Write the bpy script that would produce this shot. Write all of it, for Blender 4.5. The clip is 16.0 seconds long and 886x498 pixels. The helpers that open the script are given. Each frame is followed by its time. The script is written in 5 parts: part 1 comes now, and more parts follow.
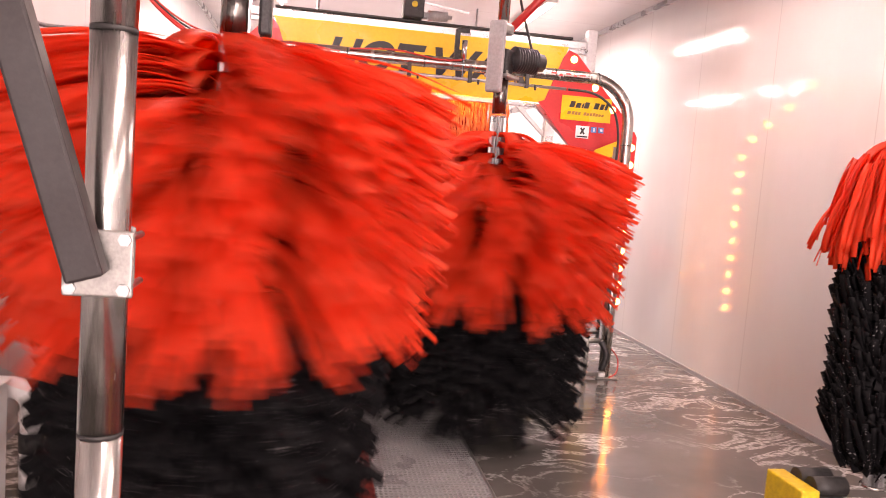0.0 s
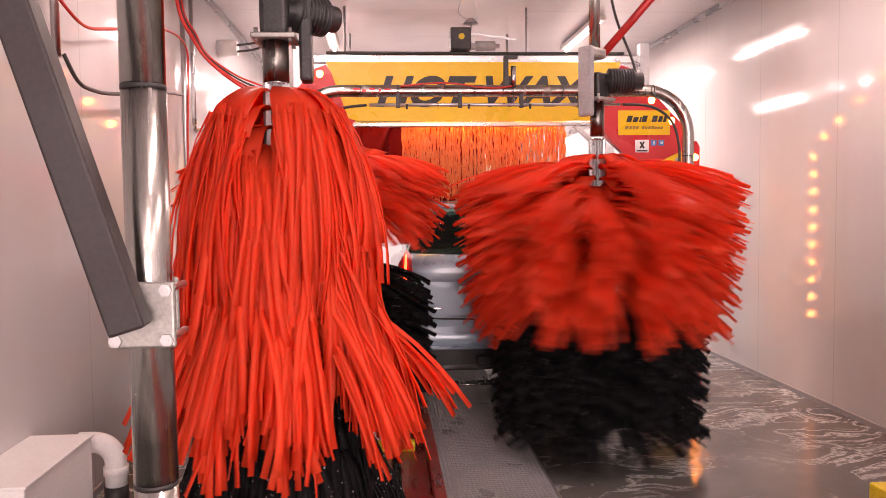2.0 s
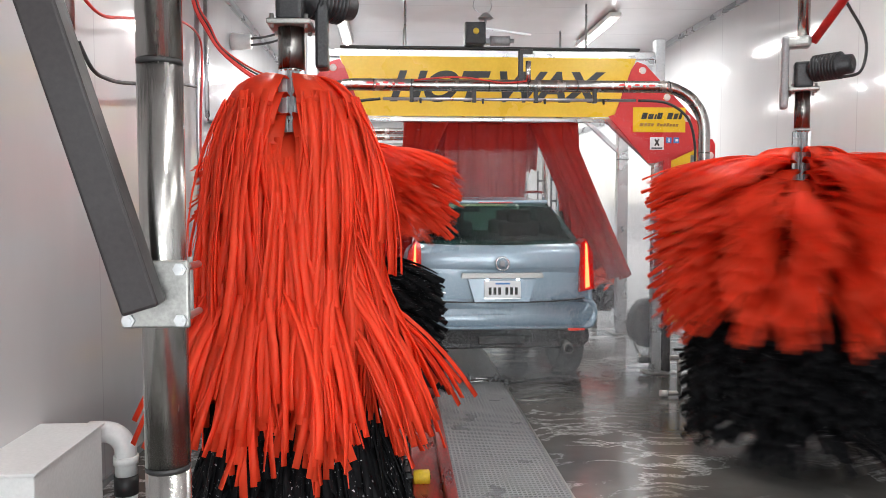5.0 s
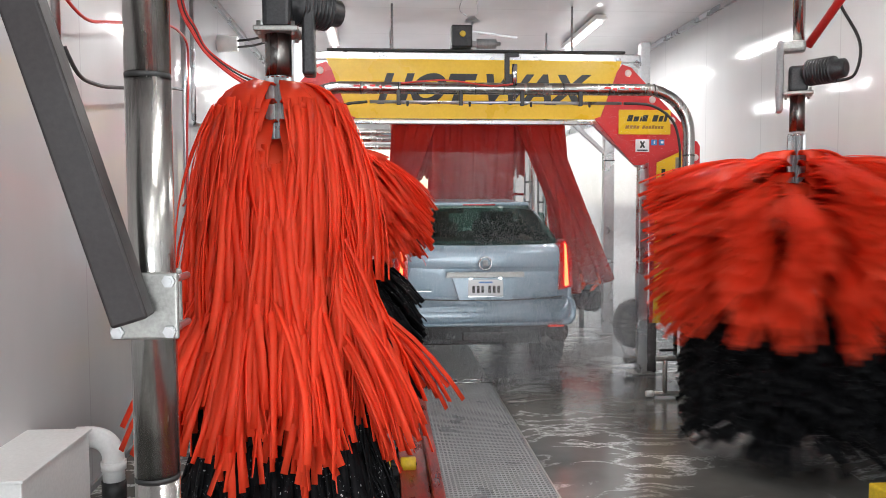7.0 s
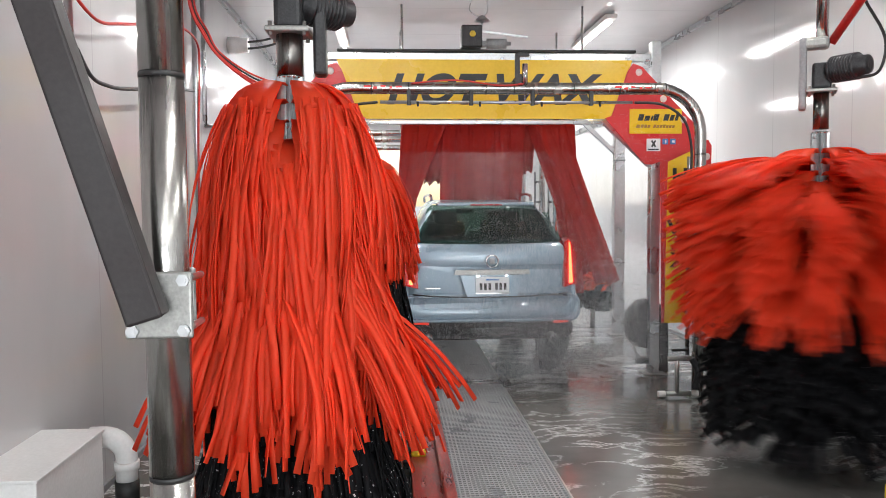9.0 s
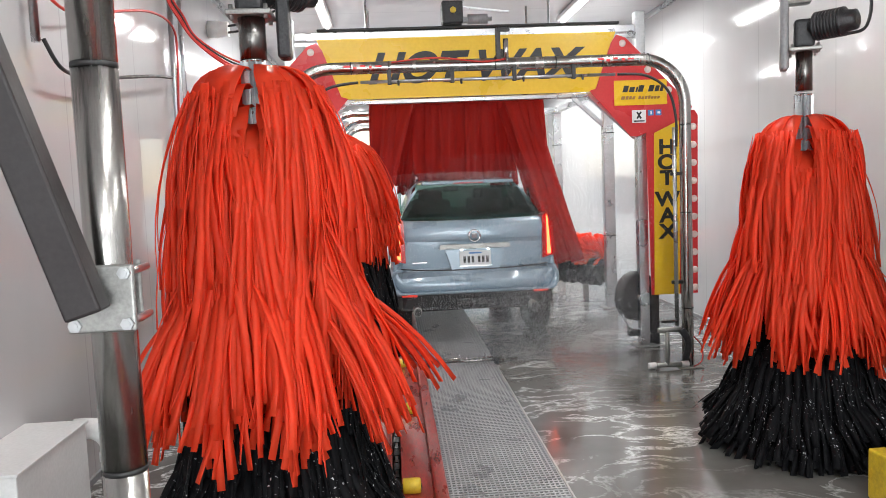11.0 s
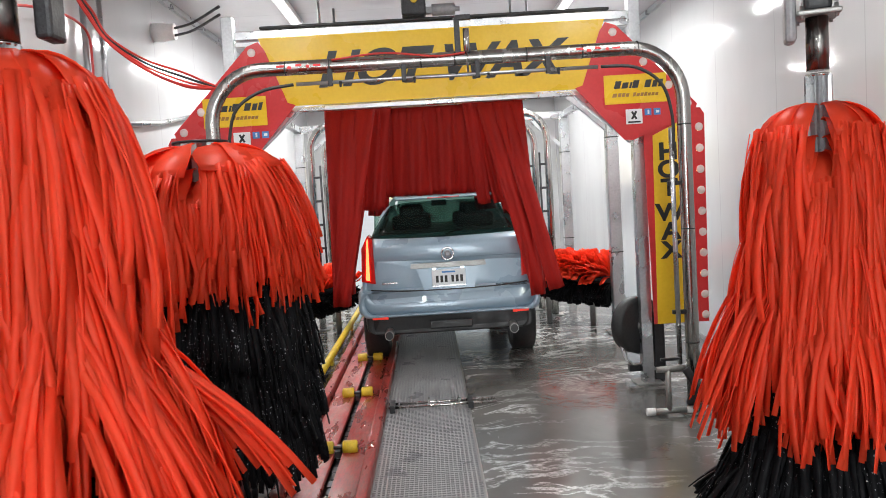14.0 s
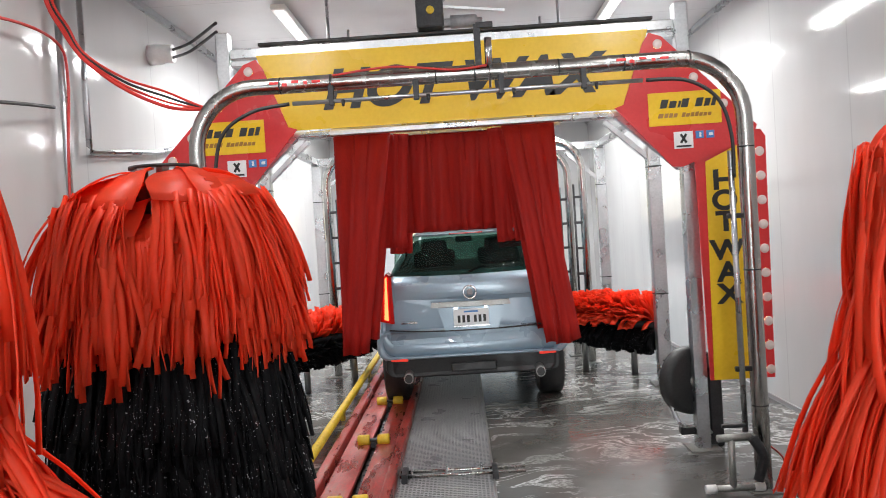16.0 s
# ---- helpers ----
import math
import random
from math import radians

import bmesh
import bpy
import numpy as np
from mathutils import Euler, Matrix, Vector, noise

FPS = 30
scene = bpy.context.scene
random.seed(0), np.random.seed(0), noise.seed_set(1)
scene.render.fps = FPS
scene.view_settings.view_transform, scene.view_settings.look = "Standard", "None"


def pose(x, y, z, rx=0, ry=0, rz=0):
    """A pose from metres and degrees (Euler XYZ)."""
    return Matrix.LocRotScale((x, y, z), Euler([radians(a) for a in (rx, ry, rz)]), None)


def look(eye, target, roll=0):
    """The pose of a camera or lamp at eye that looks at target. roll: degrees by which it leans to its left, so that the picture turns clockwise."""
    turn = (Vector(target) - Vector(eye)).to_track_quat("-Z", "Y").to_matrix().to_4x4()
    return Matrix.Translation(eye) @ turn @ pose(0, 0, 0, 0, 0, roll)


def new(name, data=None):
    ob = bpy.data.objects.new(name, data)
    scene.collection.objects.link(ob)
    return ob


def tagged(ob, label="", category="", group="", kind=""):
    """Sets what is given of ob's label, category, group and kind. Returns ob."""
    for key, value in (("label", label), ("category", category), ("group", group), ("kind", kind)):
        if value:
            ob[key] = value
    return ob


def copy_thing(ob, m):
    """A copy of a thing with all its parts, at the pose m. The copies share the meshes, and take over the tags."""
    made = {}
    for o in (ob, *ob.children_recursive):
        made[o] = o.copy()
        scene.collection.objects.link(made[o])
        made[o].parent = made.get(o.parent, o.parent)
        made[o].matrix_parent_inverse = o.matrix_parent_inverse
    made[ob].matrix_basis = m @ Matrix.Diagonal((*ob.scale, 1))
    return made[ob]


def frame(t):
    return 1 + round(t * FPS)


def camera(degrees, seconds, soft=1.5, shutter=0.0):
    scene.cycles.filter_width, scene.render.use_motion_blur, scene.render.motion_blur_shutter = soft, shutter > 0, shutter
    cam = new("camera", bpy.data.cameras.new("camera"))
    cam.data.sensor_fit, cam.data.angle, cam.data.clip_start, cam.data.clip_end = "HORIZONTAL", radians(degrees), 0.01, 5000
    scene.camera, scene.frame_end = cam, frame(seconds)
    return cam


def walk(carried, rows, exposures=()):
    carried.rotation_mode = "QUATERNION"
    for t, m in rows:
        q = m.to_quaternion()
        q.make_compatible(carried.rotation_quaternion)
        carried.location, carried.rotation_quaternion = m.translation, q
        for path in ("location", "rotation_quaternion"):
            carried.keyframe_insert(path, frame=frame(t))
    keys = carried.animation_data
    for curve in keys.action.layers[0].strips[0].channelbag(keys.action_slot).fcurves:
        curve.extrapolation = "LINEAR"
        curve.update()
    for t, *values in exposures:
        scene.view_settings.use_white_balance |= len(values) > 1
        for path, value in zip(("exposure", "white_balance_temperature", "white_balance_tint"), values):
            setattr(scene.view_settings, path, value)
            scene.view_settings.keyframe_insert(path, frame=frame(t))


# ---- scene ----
cam = camera(59.9, 16.0, soft=0.7, shutter=0.35)
PATH = [
    (0, (-0.92, 0.389, 1.639), (-0.579, 2.35, 1.452), 4.4),
    (0.5, (-0.854, 0.391, 1.634), (-0.615, 2.371, 1.489), -0.1),
    (1, (-0.841, 0.399, 1.64), (-0.646, 2.386, 1.529), -0.9),
    (1.5, (-0.84, 0.408, 1.634), (-0.674, 2.398, 1.531), -0.8),
    (2, (-0.839, 0.408, 1.63), (-0.69, 2.399, 1.517), -0.7),
    (2.5, (-0.839, 0.413, 1.624), (-0.707, 2.405, 1.5), -0.2),
    (3, (-0.849, 0.415, 1.625), (-0.731, 2.407, 1.494), 0.3),
    (5.3, (-0.858, 0.446, 1.591), (-0.729, 2.438, 1.478), -0.2),
    (5.5, (-0.855, 0.425, 1.621), (-0.718, 2.416, 1.502), -0.4),
    (6, (-0.854, 0.423, 1.619), (-0.706, 2.414, 1.502), -0.5),
    (6.5, (-0.856, 0.42, 1.618), (-0.709, 2.411, 1.502), -0.3),
    (7, (-0.856, 0.422, 1.617), (-0.7, 2.412, 1.502), -0.2),
    (7.5, (-0.855, 0.42, 1.617), (-0.7, 2.41, 1.502), -0.3),
    (8, (-0.858, 0.422, 1.617), (-0.713, 2.414, 1.503), -0.4),
    (8.5, (-0.859, 0.425, 1.614), (-0.721, 2.417, 1.501), -0.5),
    (9, (-0.864, 0.428, 1.612), (-0.733, 2.421, 1.499), -0.4),
    (9.5, (-0.861, 0.421, 1.614), (-0.718, 2.412, 1.493), -0.3),
    (9.7, (-0.86, 0.418, 1.609), (-0.684, 2.405, 1.47), -1.1),
    (11.8, (-0.59, 0.51, 1.62), (-0.522, 2.50, 1.446), -3.9),
    (12, (-0.537, 0.556, 1.616), (-0.489, 2.547, 1.439), -4.3),
    (12.5, (-0.389, 0.753, 1.579), (-0.395, 2.744, 1.388), -5.0),
    (13, (-0.263, 0.953, 1.538), (-0.169, 2.941, 1.346), -3.9),
    (13.5, (-0.159, 1.172, 1.597), (-0.117, 3.167, 1.453), -5.5),
    (14, (-0.110, 1.355, 1.635), (-0.079, 3.350, 1.495), -3.5),
    (14.5, (-0.110, 1.610, 1.645), (-0.053, 3.606, 1.531), -3.6),
    (15, (-0.055, 1.830, 1.640), (-0.009, 3.827, 1.529), -3.3),
    (15.5, (-0.035, 2.014, 1.637), (-0.015, 4.013, 1.592), -3.2),
    (16, (-0.012, 2.122, 1.625), (-0.060, 4.121, 1.584), -3.6),
]
EXPOSURES = [(0.0, 0.40, 8200, 40), (1.0, 0.25, 8200, 42), (2.5, -0.06, 8200, 42), (3.2, -0.06, 7800, 36), (4.6, -0.04, 6400, 9), (5.5, 0.0, 6400, 9), (6.0, -0.08, 6400, 9), (7.0, -0.13, 6400, 9), (9.7, -0.13, 6400, 9), (12.0, -0.03, 6400, 9), (14.0, -0.15, 6400, 9), (16.0, -0.15, 6400, 9)]
walk(cam, [(t, look(eye, target, roll)) for t, eye, target, roll in PATH],
     exposures=EXPOSURES)

# ---- light ----
world = bpy.data.worlds.new("world")
scene.world = world
world.use_nodes = True
wt = world.node_tree
sky = wt.nodes.new("ShaderNodeTexSky")
sky.sky_type, sky.sun_disc = "NISHITA", False
sky.sun_elevation, sky.sun_rotation = radians(40), radians(30)
wt.links.new(sky.outputs[0], wt.nodes["Background"].inputs[0])
wt.nodes["Background"].inputs[1].default_value = 0.15
sun = new("sun", bpy.data.lights.new("sun", "SUN"))
sun.data.energy, sun.data.angle, sun.data.color = 5.0, radians(0.5), (1.0, 0.96, 0.9)
sun.matrix_world = look((0, 0, 20), (-6, -10, 8.4))

TUBE_POWER = 40.0
# the last four tubes are out of view, placed to brighten the brush fronts
TUBES = [(x, y) for y in (-3.0, 5.4, 9.4, 12.0, 14.6) for x in (-1.43, 1.49)] + [(-0.35, -0.8), (1.49, -0.8), (-0.35, 1.6), (1.49, 1.6)]
for tx, ty in TUBES:
    lamp = new("tube_lamp", bpy.data.lights.new("tube_lamp", "AREA"))
    lamp.data.shape, lamp.data.size, lamp.data.size_y = "RECTANGLE", 0.05, 1.45
    lamp.data.energy, lamp.data.color = TUBE_POWER * (2.35 if ty > 8 else 0.72 if ty < 3 else 1.0), (1.0, 0.99, 0.97)
    lamp.matrix_world = pose(tx, ty, 3.50)
# unseen fill lamp in an assumed entrance opening, added to brighten the brush fronts
fill_lamp = new("entrance_fill", bpy.data.lights.new("entrance_fill", "AREA"))
fill_lamp.data.shape, fill_lamp.data.size, fill_lamp.data.size_y = "RECTANGLE", 3.5, 3.0
fill_lamp.data.energy, fill_lamp.data.color = 330.0, (0.97, 0.99, 1.0)
fill_lamp.matrix_world = pose(0, -4.98, 1.55, 90, 0, 0)


# ---- materials ----
def nodes_of(name):
    m = bpy.data.materials.new(name)
    m.use_nodes = True
    return m, m.node_tree, m.node_tree.nodes["Principled BSDF"]


def coords(t, scale=(1, 1, 1), source="Object"):
    c, mp = t.nodes.new("ShaderNodeTexCoord"), t.nodes.new("ShaderNodeMapping")
    mp.inputs["Scale"].default_value = scale
    t.links.new(c.outputs[source], mp.inputs[0])
    return mp.outputs[0]


def noise_of(t, vec, scale, detail=4, rough=0.55):
    n = t.nodes.new("ShaderNodeTexNoise")
    n.inputs["Scale"].default_value, n.inputs["Detail"].default_value, n.inputs["Roughness"].default_value = scale, detail, rough
    t.links.new(vec, n.inputs["Vector"])
    return n.outputs["Fac"]


def ramp_of(t, fac, stops):
    r = t.nodes.new("ShaderNodeValToRGB")
    els = r.color_ramp.elements
    while len(els) < len(stops):
        els.new(0.5)
    for e, (p, c) in zip(els, stops):
        e.position, e.color = p, (c, c, c, 1) if isinstance(c, (int, float)) else (*c, 1)
    t.links.new(fac, r.inputs[0])
    return r.outputs[0]


def bump_of(t, height, strength, distance, shader):
    b = t.nodes.new("ShaderNodeBump")
    b.inputs["Strength"].default_value, b.inputs["Distance"].default_value = strength, distance
    t.links.new(height, b.inputs["Height"])
    t.links.new(b.outputs[0], shader.inputs["Normal"])


def grained(name, dark, light, rough=(0.4, 0.6), metal=0.0, scale=6.0, stretch=(1, 1, 1), bump=0.1, fine=60.0, coat=0.0, spec=0.5, vary=False):
    """Two scales of noise mix the colour and the gloss; a finer one gives relief."""
    m, t, p = nodes_of(name)
    v = coords(t, stretch)
    n1, n2 = noise_of(t, v, scale), noise_of(t, v, fine, 3)
    mix = t.nodes.new("ShaderNodeMath")
    mix.operation = "MULTIPLY_ADD"
    t.links.new(n2, mix.inputs[0])
    mix.inputs[1].default_value = 0.5
    half = t.nodes.new("ShaderNodeMath")
    half.operation = "MULTIPLY"
    t.links.new(n1, half.inputs[0])
    half.inputs[1].default_value = 0.5
    t.links.new(half.outputs[0], mix.inputs[2])
    col = ramp_of(t, mix.outputs[0], [(0.34, dark), (0.66, light)])
    if vary:
        info, hsv = t.nodes.new("ShaderNodeObjectInfo"), t.nodes.new("ShaderNodeHueSaturation")
        isl = t.nodes.new("ShaderNodeNewGeometry")
        add = t.nodes.new("ShaderNodeMath")
        t.links.new(info.outputs["Random"], add.inputs[0])
        t.links.new(isl.outputs["Random Per Island"], add.inputs[1])
        rng = t.nodes.new("ShaderNodeMapRange")
        rng.inputs["From Max"].default_value = 2.0
        rng.inputs["To Min"].default_value, rng.inputs["To Max"].default_value = 0.80, 1.14
        t.links.new(add.outputs[0], rng.inputs[0])
        t.links.new(rng.outputs[0], hsv.inputs["Value"])
        t.links.new(col, hsv.inputs["Color"])
        col = hsv.outputs[0]
    t.links.new(col, p.inputs["Base Color"])
    t.links.new(ramp_of(t, n1, [(0.35, rough[0]), (0.65, rough[1])]), p.inputs["Roughness"])
    p.inputs["Metallic"].default_value = metal
    p.inputs["Coat Weight"].default_value = coat
    p.inputs["Specular IOR Level"].default_value = spec
    if bump:
        bump_of(t, n2, bump, 0.004, p)
    return m


def glowing(name, colour, strength):
    m, t, p = nodes_of(name)
    p.inputs["Base Color"].default_value = (*colour, 1)
    p.inputs["Emission Color"].default_value = (*colour, 1)
    p.inputs["Emission Strength"].default_value = strength
    return m


def wall_panel_material(name, base, rough, seam_axis):
    """White glossy wall sheets with fine joints every 1.22 m and water streaks."""
    m, t, p = nodes_of(name)
    v = coords(t)
    sep = t.nodes.new("ShaderNodeSeparateXYZ")
    t.links.new(v, sep.inputs[0])
    fr = t.nodes.new("ShaderNodeMath")
    fr.operation = "PINGPONG"
    t.links.new(sep.outputs[seam_axis], fr.inputs[0])
    fr.inputs[1].default_value = 0.61
    seam = ramp_of(t, fr.outputs[0], [(0.0, 0.0), (0.008, 1.0)])
    streak = noise_of(t, coords(t, (1.2, 1.2, 0.25)), 2.0, 4)
    blot = noise_of(t, v, 0.9, 4)
    mul = t.nodes.new("ShaderNodeMath")
    mul.operation = "MULTIPLY"
    t.links.new(streak, mul.inputs[0])
    t.links.new(blot, mul.inputs[1])
    tone = ramp_of(t, mul.outputs[0], [(0.12, tuple(c * 0.93 for c in base)), (0.34, base)])
    mixc = t.nodes.new("ShaderNodeMix")
    mixc.data_type = "RGBA"
    t.links.new(seam, mixc.inputs[0])
    mixc.inputs[6].default_value = (*(c * 0.75 for c in base), 1)
    t.links.new(tone, mixc.inputs[7])
    t.links.new(mixc.outputs[2], p.inputs["Base Color"])
    t.links.new(ramp_of(t, streak, [(0.35, rough[0]), (0.65, rough[1])]), p.inputs["Roughness"])
    bump_of(t, noise_of(t, coords(t, (1, 1, 0.5)), 1.6, 2), 0.07, 0.03, p)
    return m


def floor_material():
    """Wet concrete: puddles smooth and dark, streaks of foam on top."""
    m, t, p = nodes_of("wet_concrete")
    v = coords(t)
    stain = ramp_of(t, noise_of(t, v, 1.1, 6), [(0.3, (0.085, 0.082, 0.077)), (0.7, (0.18, 0.175, 0.163))])
    warp = t.nodes.new("ShaderNodeTexNoise")
    warp.inputs["Scale"].default_value, warp.inputs["Detail"].default_value = 1.3, 2
    t.links.new(v, warp.inputs["Vector"])
    mixv = t.nodes.new("ShaderNodeVectorMath")
    mixv.operation = "MULTIPLY_ADD"
    t.links.new(warp.outputs["Color"], mixv.inputs[0])
    mixv.inputs[1].default_value = (1.6, 0.9, 0)
    t.links.new(v, mixv.inputs[2])
    flow = t.nodes.new("ShaderNodeVectorMath")
    flow.operation = "MULTIPLY"
    t.links.new(mixv.outputs[0], flow.inputs[0])
    flow.inputs[1].default_value = (0.62, 1.35, 1)
    fo = noise_of(t, flow.outputs[0], 2.1, 7, 0.62)
    ridge = ramp_of(t, fo, [(0.470, 0.0), (0.488, 0.9), (0.505, 0.9), (0.528, 0.0)])
    fine = ramp_of(t, noise_of(t, v, 30.0, 4, 0.7), [(0.38, 0.15), (0.56, 1.0)])
    sep = t.nodes.new("ShaderNodeSeparateXYZ")
    t.links.new(v, sep.inputs[0])
    ext = ramp_of(t, noise_of(t, v, 0.55, 2), [(0.42, 0.0), (0.58, 0.9)])
    foam = t.nodes.new("ShaderNodeMath")
    foam.operation = "MULTIPLY"
    t.links.new(ridge, foam.inputs[0])
    t.links.new(fine, foam.inputs[1])
    foam2 = t.nodes.new("ShaderNodeMath")
    foam2.operation = "MULTIPLY"
    t.links.new(foam.outputs[0], foam2.inputs[0])
    t.links.new(ext, foam2.inputs[1])
    mixc = t.nodes.new("ShaderNodeMix")
    mixc.data_type = "RGBA"
    t.links.new(foam2.outputs[0], mixc.inputs[0])
    t.links.new(stain, mixc.inputs[6])
    mixc.inputs[7].default_value = (0.80, 0.81, 0.80, 1)
    t.links.new(mixc.outputs[2], p.inputs["Base Color"])
    t.links.new(ramp_of(t, noise_of(t, v, 1.7, 5), [(0.36, 0.04), (0.62, 0.22)]), p.inputs["Roughness"])
    p.inputs["Specular IOR Level"].default_value = 0.6
    bump_of(t, noise_of(t, mixv.outputs[0], 7.0, 5), 0.22, 0.012, p)
    return m


M = {
    "wall": wall_panel_material("white_wall_sheet", (0.56, 0.56, 0.565), (0.06, 0.11), 1),
    "ceiling": wall_panel_material("white_ceiling_sheet", (0.68, 0.68, 0.69), (0.05, 0.13), 1),
    "floor": floor_material(),
    # near-black: the trench's shade is put into this concrete's colour
    "pit": grained("pit_shade_concrete", (0.02, 0.02, 0.02), (0.05, 0.05, 0.045), (0.3, 0.6), scale=3),
    "ground": grained("outside_concrete", (0.42, 0.41, 0.39), (0.52, 0.51, 0.49), (0.7, 0.9), scale=0.5),
    "steel": grained("brushed_stainless", (0.34, 0.33, 0.315), (0.48, 0.47, 0.45), (0.17, 0.30), 1.0, 3.0, (6, 6, 0.6), 0.04, 80),
    "alu": grained("aluminium", (0.42, 0.43, 0.44), (0.56, 0.57, 0.58), (0.24, 0.38), 1.0, 4.0, (1, 1, 1), 0.03, 50),
    "shaft": grained("dark_wet_steel", (0.13, 0.125, 0.12), (0.22, 0.21, 0.20), (0.2, 0.34), 1.0, 3.0, (6, 6, 0.6), 0.04, 80),
    "rotor": grained("wet_rotor_aluminium", (0.27, 0.275, 0.28), (0.38, 0.385, 0.39), (0.24, 0.38), 1.0, 4.0, (1, 1, 1), 0.03, 50),
    "galv": grained("galvanised_plate", (0.27, 0.27, 0.26), (0.42, 0.42, 0.40), (0.35, 0.55), 0.8, 14.0, (1, 1, 1), 0.06, 120),
    "brace": grained("dark_painted_steel", (0.014, 0.011, 0.012), (0.026, 0.021, 0.022), (0.5, 0.65), 0.0, 7.0, (1, 1, 1), 0.08, 90),
    "greybox": grained("grey_painted_plate", (0.26, 0.26, 0.27), (0.36, 0.36, 0.37), (0.4, 0.6), 0.2, 8.0),
    "rubber": grained("black_rubber", (0.012, 0.012, 0.013), (0.03, 0.03, 0.03), (0.4, 0.65), 0.0, 12.0),
    "cast": grained("black_cast_iron", (0.016, 0.016, 0.018), (0.045, 0.045, 0.048), (0.3, 0.55), 0.3, 20.0, (1, 1, 1), 0.3, 90),
    "red_strip": grained("red_foam_strip", (0.90, 0.080, 0.030), (0.98, 0.135, 0.054), (0.34, 0.50), 0.0, 5.0, (1, 1, 1), 0.10, 70, 0.0, 0.32, True),
    "cloth": grained("dark_red_cloth", (0.30, 0.008, 0.006), (0.44, 0.018, 0.012), (0.5, 0.75), 0.0, 4.0, (6, 6, 0.7), 0.3, 60, 0.0, 0.22),
    "sign_red": grained("red_sign_board", (0.58, 0.022, 0.026), (0.66, 0.034, 0.036), (0.25, 0.4), 0.0, 2.0, (1, 1, 1), 0.03, 40),
    "sign_yellow": grained("yellow_sign_board", (0.80, 0.50, 0.012), (0.88, 0.57, 0.024), (0.25, 0.42), 0.0, 2.0, (1, 1, 1), 0.03, 40),
    "ink": grained("black_print", (0.010, 0.010, 0.010), (0.022, 0.022, 0.022), (0.4, 0.5), 0.0, 5.0, bump=0),
    "brown_ink": grained("brown_print", (0.30, 0.14, 0.02), (0.36, 0.17, 0.03), (0.4, 0.5), bump=0),
    "white_ink": grained("white_print", (0.78, 0.78, 0.78), (0.84, 0.84, 0.84), (0.4, 0.5), bump=0),
    "blue_ink": grained("blue_print", (0.05, 0.20, 0.50), (0.08, 0.26, 0.60), (0.4, 0.5), bump=0),
    "yellow_paint": grained("worn_yellow_paint", (0.50, 0.33, 0.02), (0.78, 0.56, 0.03), (0.35, 0.55), 0.0, 9.0, (1, 1, 1), 0.15, 50),
    "red_paint": grained("worn_red_steel", (0.13, 0.028, 0.020), (0.42, 0.035, 0.026), (0.2, 0.5), 0.1, 3.5, (3, 0.7, 1), 0.2, 30),
    "arm_red": grained("red_arm_paint", (0.46, 0.02, 0.018), (0.58, 0.035, 0.03), (0.3, 0.45), 0.0, 6.0),
    "hose_red": grained("red_hose", (0.46, 0.022, 0.018), (0.58, 0.04, 0.03), (0.3, 0.5), 0.0, 8.0),
    "pvc": grained("white_plastic", (0.70, 0.70, 0.69), (0.80, 0.80, 0.79), (0.3, 0.5), 0.0, 5.0),
    "bulb": grained("frosted_bulb", (0.66, 0.55, 0.52), (0.78, 0.68, 0.65), (0.15, 0.3), 0.0, 5.0, bump=0),
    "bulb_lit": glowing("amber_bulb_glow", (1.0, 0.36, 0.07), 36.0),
    "tube_glow": glowing("white_tube_glow", (1.0, 0.99, 0.97), 9.0),
    "paint": grained("pale_blue_car_paint", (0.25, 0.345, 0.425), (0.30, 0.40, 0.48), (0.25, 0.38), 0.15, 2.0, (1, 1, 1), 0.04, 130, 0.7),
    "car_black": grained("black_car_plastic", (0.012, 0.012, 0.013), (0.03, 0.03, 0.03), (0.35, 0.6), 0.0, 9.0),
    "chrome": grained("chrome", (0.46, 0.46, 0.47), (0.60, 0.60, 0.61), (0.08, 0.18), 1.0, 6.0, bump=0),
    "tail_red": grained("red_lens", (0.42, 0.012, 0.01), (0.5, 0.02, 0.015), (0.08, 0.15), 0.0, 6.0, bump=0),
    "tail_lit": glowing("brake_lamp_glow", (1.0, 0.10, 0.03), 7.0),
    "reflector": glowing("rear_reflector_glow", (0.8, 0.05, 0.03), 0.6),
    "plate": grained("number_plate_white", (0.72, 0.75, 0.76), (0.80, 0.83, 0.84), (0.3, 0.45), 0.0, 8.0, bump=0),
}


def black_strip_material():
    """Wet black foam with lines of drops."""
    m, t, p = nodes_of("wet_black_foam")
    v = coords(t, (14, 14, 60))
    d = ramp_of(t, noise_of(t, coords(t, (30, 30, 30)), 3.0, 2), [(0.665, 0.0), (0.69, 1.0)])
    e = ramp_of(t, noise_of(t, coords(t, (5, 5, 2)), 1.4, 2), [(0.5, 0.0), (0.62, 1.0)])
    mul = t.nodes.new("ShaderNodeMath")
    mul.operation = "MULTIPLY"
    t.links.new(d, mul.inputs[0])
    t.links.new(e, mul.inputs[1])
    mixc = t.nodes.new("ShaderNodeMix")
    mixc.data_type = "RGBA"
    t.links.new(mul.outputs[0], mixc.inputs[0])
    mixc.inputs[6].default_value = (0.004, 0.004, 0.005, 1)
    mixc.inputs[7].default_value = (0.60, 0.60, 0.62, 1)
    t.links.new(mixc.outputs[2], p.inputs["Base Color"])
    t.links.new(ramp_of(t, noise_of(t, v, 1.0, 3), [(0.3, 0.5), (0.7, 0.85)]), p.inputs["Roughness"])
    p.inputs["Specular IOR Level"].default_value = 0.14
    bump_of(t, noise_of(t, v, 1.5, 3), 0.3, 0.004, p)
    return m


